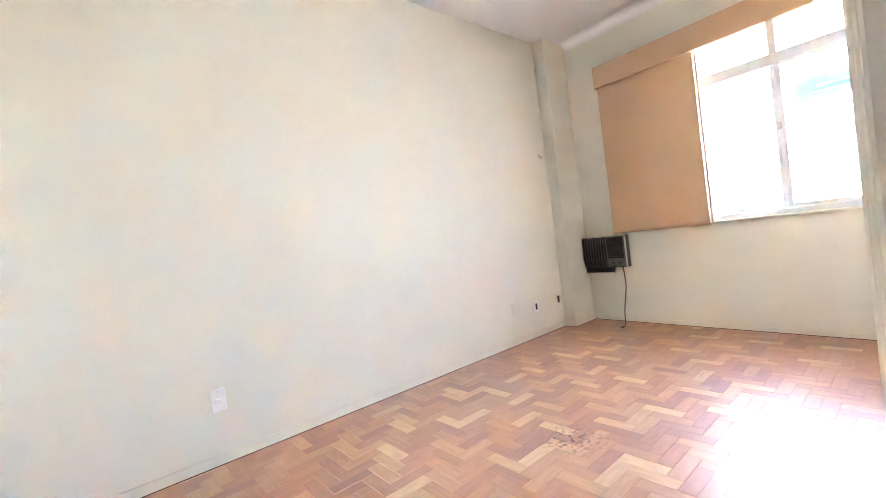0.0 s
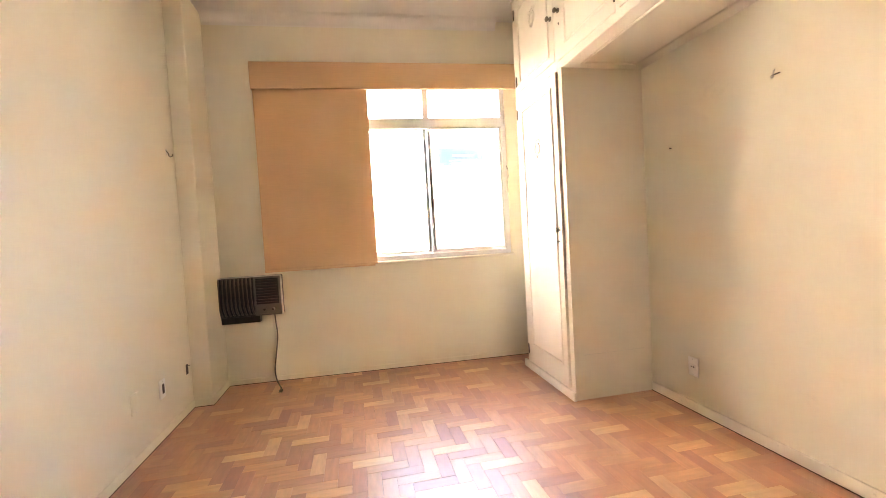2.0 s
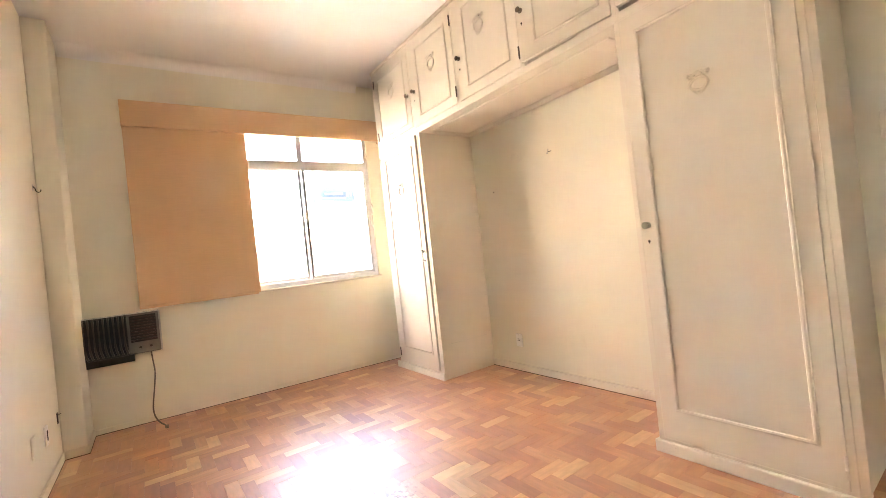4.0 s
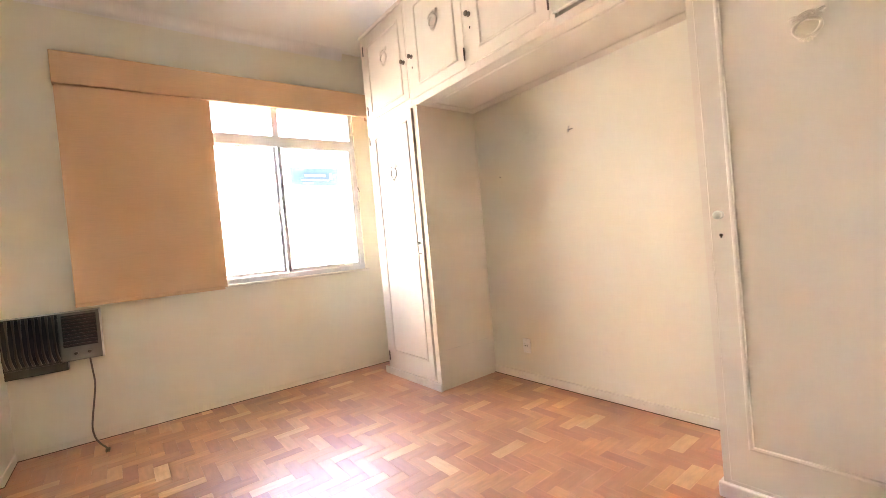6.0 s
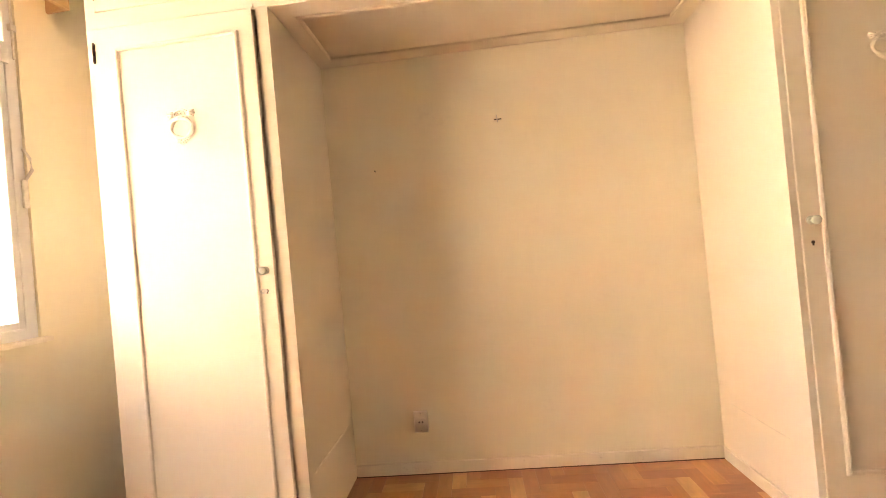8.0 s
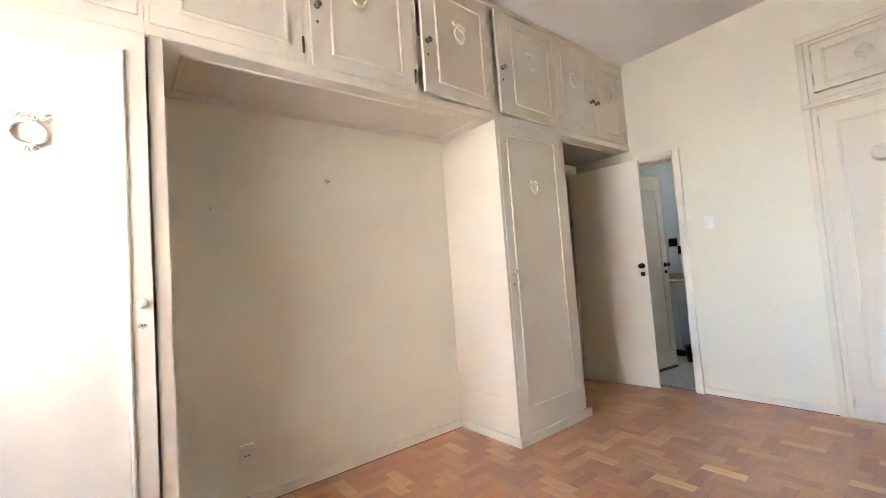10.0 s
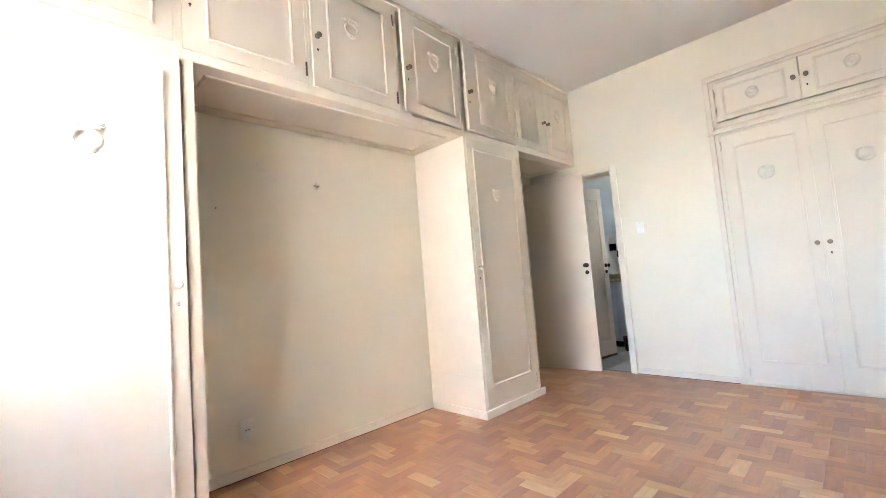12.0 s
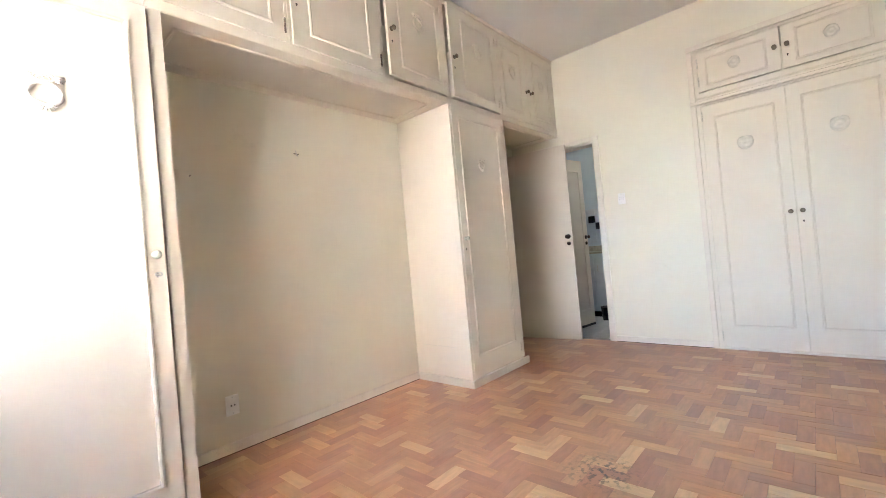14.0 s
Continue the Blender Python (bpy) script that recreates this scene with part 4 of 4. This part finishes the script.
for y in (-0.15, -0.085):
    bm = B()
    cyl(bm, (-0.086, y, 0.05), (-0.096, y, 0.05), 0.011, 0.009, 18)
    part("dial", bm, AC_BODY, fp, "", True)
bm = B()
box(bm, -0.094, -0.074, -0.222, -0.212, 0.0, 0.325, 0.003)
part("edge_trim", bm, STEEL, ac, "bright chrome edge strip")
bm = B()
box(bm, -0.092, -0.074, -0.212, 0.25, 0.321, 0.328, 0.002)
part("top_trim", bm, STEEL, ac, "bright chrome top strip")
pc = skewed(thing("power_cable", pose(X1, 2.56, 0), "brown rubber power cable hanging to the floor", "cable"))
bm = B()
P = [(-0.03, 0, 0.58), (-0.032, -0.006, 0.50), (-0.035, -0.012, 0.40), (-0.04, 0.002, 0.28), (-0.05, 0.018, 0.17), (-0.06, 0.022, 0.10), (-0.09, 0.008, 0.045), (-0.14, -0.02, 0.014), (-0.20, -0.045, 0.008), (-0.26, -0.06, 0.008)]
sm = []
for i in range(len(P) - 1):
    a, b = Vector(P[max(0, i - 1)]), Vector(P[i])
    c, d = Vector(P[i + 1]), Vector(P[min(len(P) - 1, i + 2)])
    for k in range(5):
        u = k / 5
        sm.append(0.5 * ((2 * b) + (c - a) * u + (2 * a - 5 * b + 4 * c - d) * u * u + (3 * b - a - 3 * c + d) * u ** 3))
sm.append(Vector(P[-1]))
tube(bm, sm, 0.0055, 8)
part("cord", bm, CABLE, pc, "", True)
bm = B()
box(bm, -0.30, -0.26, -0.074, -0.050, 0.002, 0.020, 0.005)
cyl(bm, (-0.30, -0.067, 0.013), (-0.33, -0.071, 0.013), 0.0024, seg=8)
cyl(bm, (-0.30, -0.057, 0.013), (-0.33, -0.057, 0.013), 0.0024, seg=8)
part("plug", bm, CABLE, pc, "small brown plug")


# ---- outlets, switches and hooks ----
def plate(name, at, label, category, w=0.07, h=0.115, kind="holes", mat=None):
    """A wall plate looking along local +y."""
    p = thing(name, at, label, category)
    bm = B()
    box(bm, -w / 2, w / 2, 0.0, 0.010, -h / 2, h / 2, 0.0045)
    part("plate", bm, mat or PLASTIC, p)
    if kind == "holes":
        bm = B()
        box(bm, -0.02, 0.02, 0.008, 0.013, -0.014, 0.014, 0.002)
        s = part("socket", bm, mat or PLASTIC, p)
        for x in (-0.009, 0.009):
            bm = B()
            cyl(bm, (x, 0.0125, 0), (x, 0.0142, 0), 0.0046, seg=10)
            part("hole", bm, DARK, s)
    elif kind == "rocker":
        bm = B()
        if name == "light_switch":
            box(bm, -0.0225, 0.0225, 0.0085, 0.0100, -0.0155, 0.0155)
            part("rocker_gap", bm, SWITCH_GREY, p)
            bm = B()
        box(bm, -0.019, 0.019, 0.008, 0.014, -0.012, 0.012, 0.003)
        part("rocker", bm, mat or PLASTIC, p)
    elif kind == "open":
        bm = B()
        box(bm, -0.017, 0.012, 0.0085, 0.0105, -0.03, 0.03)
        part("gap", bm, DARK, p, "dark open gap")
    for z in (-h * 0.4, h * 0.4):
        bm = B()
        cyl(bm, (0, 0.008, z), (0, 0.0105, z), 0.003, seg=8)
        part("screw", bm, STEEL, p)
    return p


NORTH = 180
plate("outlet", pose(1.315, Y1, 0.355, 0, 0, NORTH), "ivory plastic outlet plate low on the wall", "outlet", 0.075, 0.125, "rocker")
plate("outlet", pose(4.20, Y1, 0.305, 0, 0, NORTH), "ivory outlet plate with dark open middle", "outlet", 0.075, 0.115, "open")
plate("cover_plate", pose(3.875, Y1, 0.338, 0, 0, NORTH), "wall-coloured blank cover plate", "cover plate", 0.075, 0.115, "blank", PAINT)
hb = thing("wall_box", pose(4.598, Y1, 0.305, 0, 0, NORTH), "small dark open junction hole in the wall", "junction box")
bm = B()
box(bm, -0.016, 0.016, 0.0, 0.004, -0.035, 0.035, 0.001)
part("cavity", bm, DARK, hb)
bm = B()
cyl(bm, (-0.004, 0.003, 0.02), (-0.012, 0.02, 0.025), 0.003, seg=8)
part("wire_end", bm, CABLE, hb)
plate("outlet", pose(3.476, Y0, 0.275), "ivory plastic double outlet in the alcove", "outlet", 0.075, 0.115, "holes")
plate("light_switch", pose(X0, 1.106, 1.43, 0, 0, -90), "white plastic light switch beside the bathroom door", "light switch", 0.07, 0.11, "rocker")
plate("light_switch", pose(1.095, Y0, 1.47), "cream painted wide switch plate beside the entry door", "light switch", 0.085, 0.12, "blank", CAB)


def wall_hook(at, label):
    h = thing("wall_hook", at, label, "hook")
    bm = B()
    box(bm, -0.007, 0.007, 0.0, 0.003, -0.02, 0.022, 0.001)
    part("hook_plate", bm, STEEL, h)
    bm = B()
    tube(bm, [(0, 0.003, 0.008), (0, 0.012, -0.004), (0, 0.016, -0.022), (0, 0.026, -0.032), (0, 0.038, -0.026), (0, 0.041, -0.012)], 0.0028, 8)
    part("prong", bm, BRONZE, h, "", True)


wall_hook(pose(4.55, Y1, 1.835, 0, 0, NORTH), "small bent metal hook on the wall")
hk = thing("wall_hook", pose(2.93, Y0, 1.82), "small dark metal picture hook on the alcove wall", "hook")
bm = B()
box(bm, -0.020, 0.018, 0.0, 0.006, -0.0025, 0.002, 0.0008)
part("bar", bm, BRONZE, hk)
bm = B()
tube(bm, [(0.004, 0.004, 0.022), (0.004, 0.012, 0.006), (0.003, 0.014, -0.012), (0.003, 0.022, -0.020), (0.003, 0.029, -0.012)], 0.0026, 8)
part("prong", bm, STEEL, hk, "", True)
nl = thing("nail", pose(3.60, Y0, 1.615), "small dark nail in the alcove wall", "nail")
bm = B()
cyl(bm, (0, 0, 0), (0, 0.012, 0.002), 0.003, 0.0035, 8)
part("shank", bm, BRONZE, nl)

# ---- outside ----
bm = B()
box(bm, X1 + 0.2, 400, -400, 400, -9.3, -9.0)
box(bm, -400, -2.0, -400, 400, -9.3, -9.0)
struct("ground", bm, ASPHALT, "pale grey paving far below the window", "ground")
FX = 18.0


def light_block(at, length, top, label, columns, face, depth=9.0):
    """A plain unseen block of flats, added to shape the window light; its street face looks along local -x and runs
    along local y.
    """
    nb = thing("window_light_block", at, label, "building")
    bm = B()
    box(bm, 0, depth, 0, length, 0, top)
    part("wall", bm, face, nb)
    bm = B()
    box(bm, -0.3, depth, -0.2, length + 0.2, top, top + 0.6)
    part("roof", bm, face, nb)
    wm = B()
    box(wm, -0.012, 0.02, -0.9, 0.9, -0.6, 0.6)
    fm = B()
    for a in (-0.94, -0.02, 0.90):
        box(fm, -0.03, 0.0, a, a + 0.04, -0.64, 0.64)
    for a in (-0.64, 0.60):
        box(fm, -0.03, 0.0, -0.90, 0.90, a, a + 0.04)
    wme = fme = None
    for k in range(columns):
        for r in range(int(top // 3.1)):
            spot = pose(0, (k + 0.5) * length / columns, 1.9 + 3.1 * r)
            if wme is None:
                a = part("window", wm, FACADE_GLASS, nb, at=spot)
                wme, fme = a.data, part("frame", fm, ALU, a).data
            else:
                a = new("window", wme)
                a.parent, a.matrix_basis = nb, spot
                new("frame", fme).parent = a
    for r in range(int(top // 3.1)):
        bm = B()
        box(bm, -0.03, 0.0, 0, length, 0.35 + r * 3.1, 0.5 + r * 3.1)
        part("ledge", bm, face, nb)


# unseen blocks shape the window light: grey ones hold it back, the pale one bounces
light_block(pose(FX, -40.0, -9.0), 38.5, 10.6, "unseen grey block of flats added to cut low window light", 8, FACADE_GREY)
light_block(pose(FX + 0.5, -1.5, -9.0), 4.0, 11.0, "unseen low grey block added to cut light from street level", 1, FACADE_GREY)
light_block(pose(FX, 2.5, -9.0), 6.4, 19.5, "unseen tall grey block added to hold back eastern sky light", 2, FACADE_GREY)
light_block(pose(22.35, 10.1, -9.0, 0, 0, 42), 5.5, 38.0, "unseen tall pale block added to throw sunlight into the alcove", 1, FACADE, 4.0)
light_block(pose(FX, 14.9, -9.0), 30.0, 23.0, "unseen long grey block added to shade the tall cupboard front", 7, FACADE_GREY, 1.2)
light_block(pose(15.5, 8.2, -9.0), 5.5, 10.8, "unseen low grey block added to screen the foot of the pale one", 2, FACADE_GREY, 2.0)
light_block(pose(9.0, -12.0, -9.0, 0, 0, -90), 24.0, 14.0, "unseen grey block added to shade the north wall", 5, FACADE_GREY)
# unseen wall added to cut the sky light at the bathroom opening
struct("wall_bath_light_blocker", box(B(), -4.0, -0.7, 4.6, 4.8, -9.0, 9.0), FACADE_GREY, "unseen grey wall added to cut the light reaching the bathroom")

# ---- parquet floor ----
W = 0.07
fl_bm = B()
box(fl_bm, X0 - 0.0, X1, Y0 - T, Y1, -0.12, -0.003)
floor = struct("floor", fl_bm, SUBFLOOR, "worn varnished hardwood parquet in a herringbone pattern", "floor")


def block_mesh(name, lx, ly):
    """One block, chamfered round its top edge, with its grain laid along the long side."""
    c, g = 0.0006, 0.0002
    v = [(-lx / 2 + g, -ly / 2 + g, -0.003), (lx / 2 - g, -ly / 2 + g, -0.003), (lx / 2 - g, ly / 2 - g, -0.003), (-lx / 2 + g, ly / 2 - g, -0.003)]
    v += [(x, y, -0.0008) for x, y, _ in v]
    v += [(math.copysign(abs(x) - c, x), math.copysign(abs(y) - c, y), 0.0) for x, y, _ in v[:4]]
    f = [(8, 9, 10, 11)]
    for k in range(4):
        n = (k + 1) % 4
        f += [(k, n, 4 + n, 4 + k), (4 + k, 4 + n, 8 + n, 8 + k)]
    return v, f


def uv_of(me, origin_long):
    uv = me.uv_layers.new(name="UVMap")
    for lp in me.loops:
        x, y, _ = me.vertices[lp.vertex_index].co
        uv.data[lp.index].uv = (x, y * 9) if origin_long == "x" else (y, x * 9)


meshes = {}
for key, lx, ly in (("x", 3 * W, W), ("y", W, 3 * W)):
    v, f = block_mesh(key, lx, ly)
    me = bpy.data.meshes.new("parquet_block")
    me.from_pydata(v, [], f)
    uv_of(me, key)
    me.materials.append(PARQUET[key])
    meshes[key] = (me, v, f)

OX, OY = 2.84, 1.11
rest = {"x": ([], [], []), "y": ([], [], [])}
count = 0
rnd = random.Random(7)
i0, i1 = math.floor((X0 - OX) / W) - 4, math.ceil((X1 - OX) / W) + 4
j0, j1 = math.floor((Y0 - OY) / W) - 4, math.ceil((Y1 - OY) / W) + 4
for i in range(i0, i1):
    for j in range(j0, j1):
        c = (i - j + 5) % 6
        if c == 0:
            key, cx, cy, hx, hy = "x", OX + (i + 1.5) * W, OY + (j + 0.5) * W, 1.5 * W, 0.5 * W
        elif c == 5:
            key, cx, cy, hx, hy = "y", OX + (i + 0.5) * W, OY + (j + 1.5) * W, 0.5 * W, 1.5 * W
        else:
            continue
        a, b, d, e = max(cx - hx, X0), min(cx + hx, X1), max(cy - hy, Y0), min(cy + hy, Y1)
        if b - a < 0.006 or e - d < 0.006:
            continue
        whole = b - a > 2 * hx - 1e-6 and e - d > 2 * hy - 1e-6
        lift = rnd.uniform(-0.0004, 0.0004)
        tip = (rnd.gauss(0, 0.10), rnd.gauss(0, 0.10))
        if whole and count < 300 and 1.75 < cx < 3.9 and 0.75 < cy < 2.85:
            o = new("parquet_block", meshes[key][0])
            o.parent, o.matrix_basis = floor, pose(cx, cy, lift, tip[0], tip[1], 0)
            count += 1
        else:
            v, f = block_mesh(key, b - a, e - d)
            m = pose((a + b) / 2, (d + e) / 2, lift, tip[0] * 0.6, tip[1] * 0.6, 0)
            rest_v, rest_f, rest_uv = rest[key]
            n = len(rest_v)
            rest_v += [tuple(m @ Vector(p)) for p in v]
            rest_f += [tuple(n + k for k in q) for q in f]
            rest_uv += [((p[0], p[1] * 9) if key == "x" else (p[1], p[0] * 9)) for p in v]
for key, (rv, rf, ru) in rest.items():
    me = bpy.data.meshes.new("parquet_blocks")
    me.from_pydata(rv, [], rf)
    uv = me.uv_layers.new(name="UVMap")
    for lp in me.loops:
        uv.data[lp.index].uv = ru[lp.vertex_index]
    me.materials.append(PARQUET[key])
    ob = new("parquet_blocks", me)
    ob.parent = floor
    tagged(ob, kind="stuff")
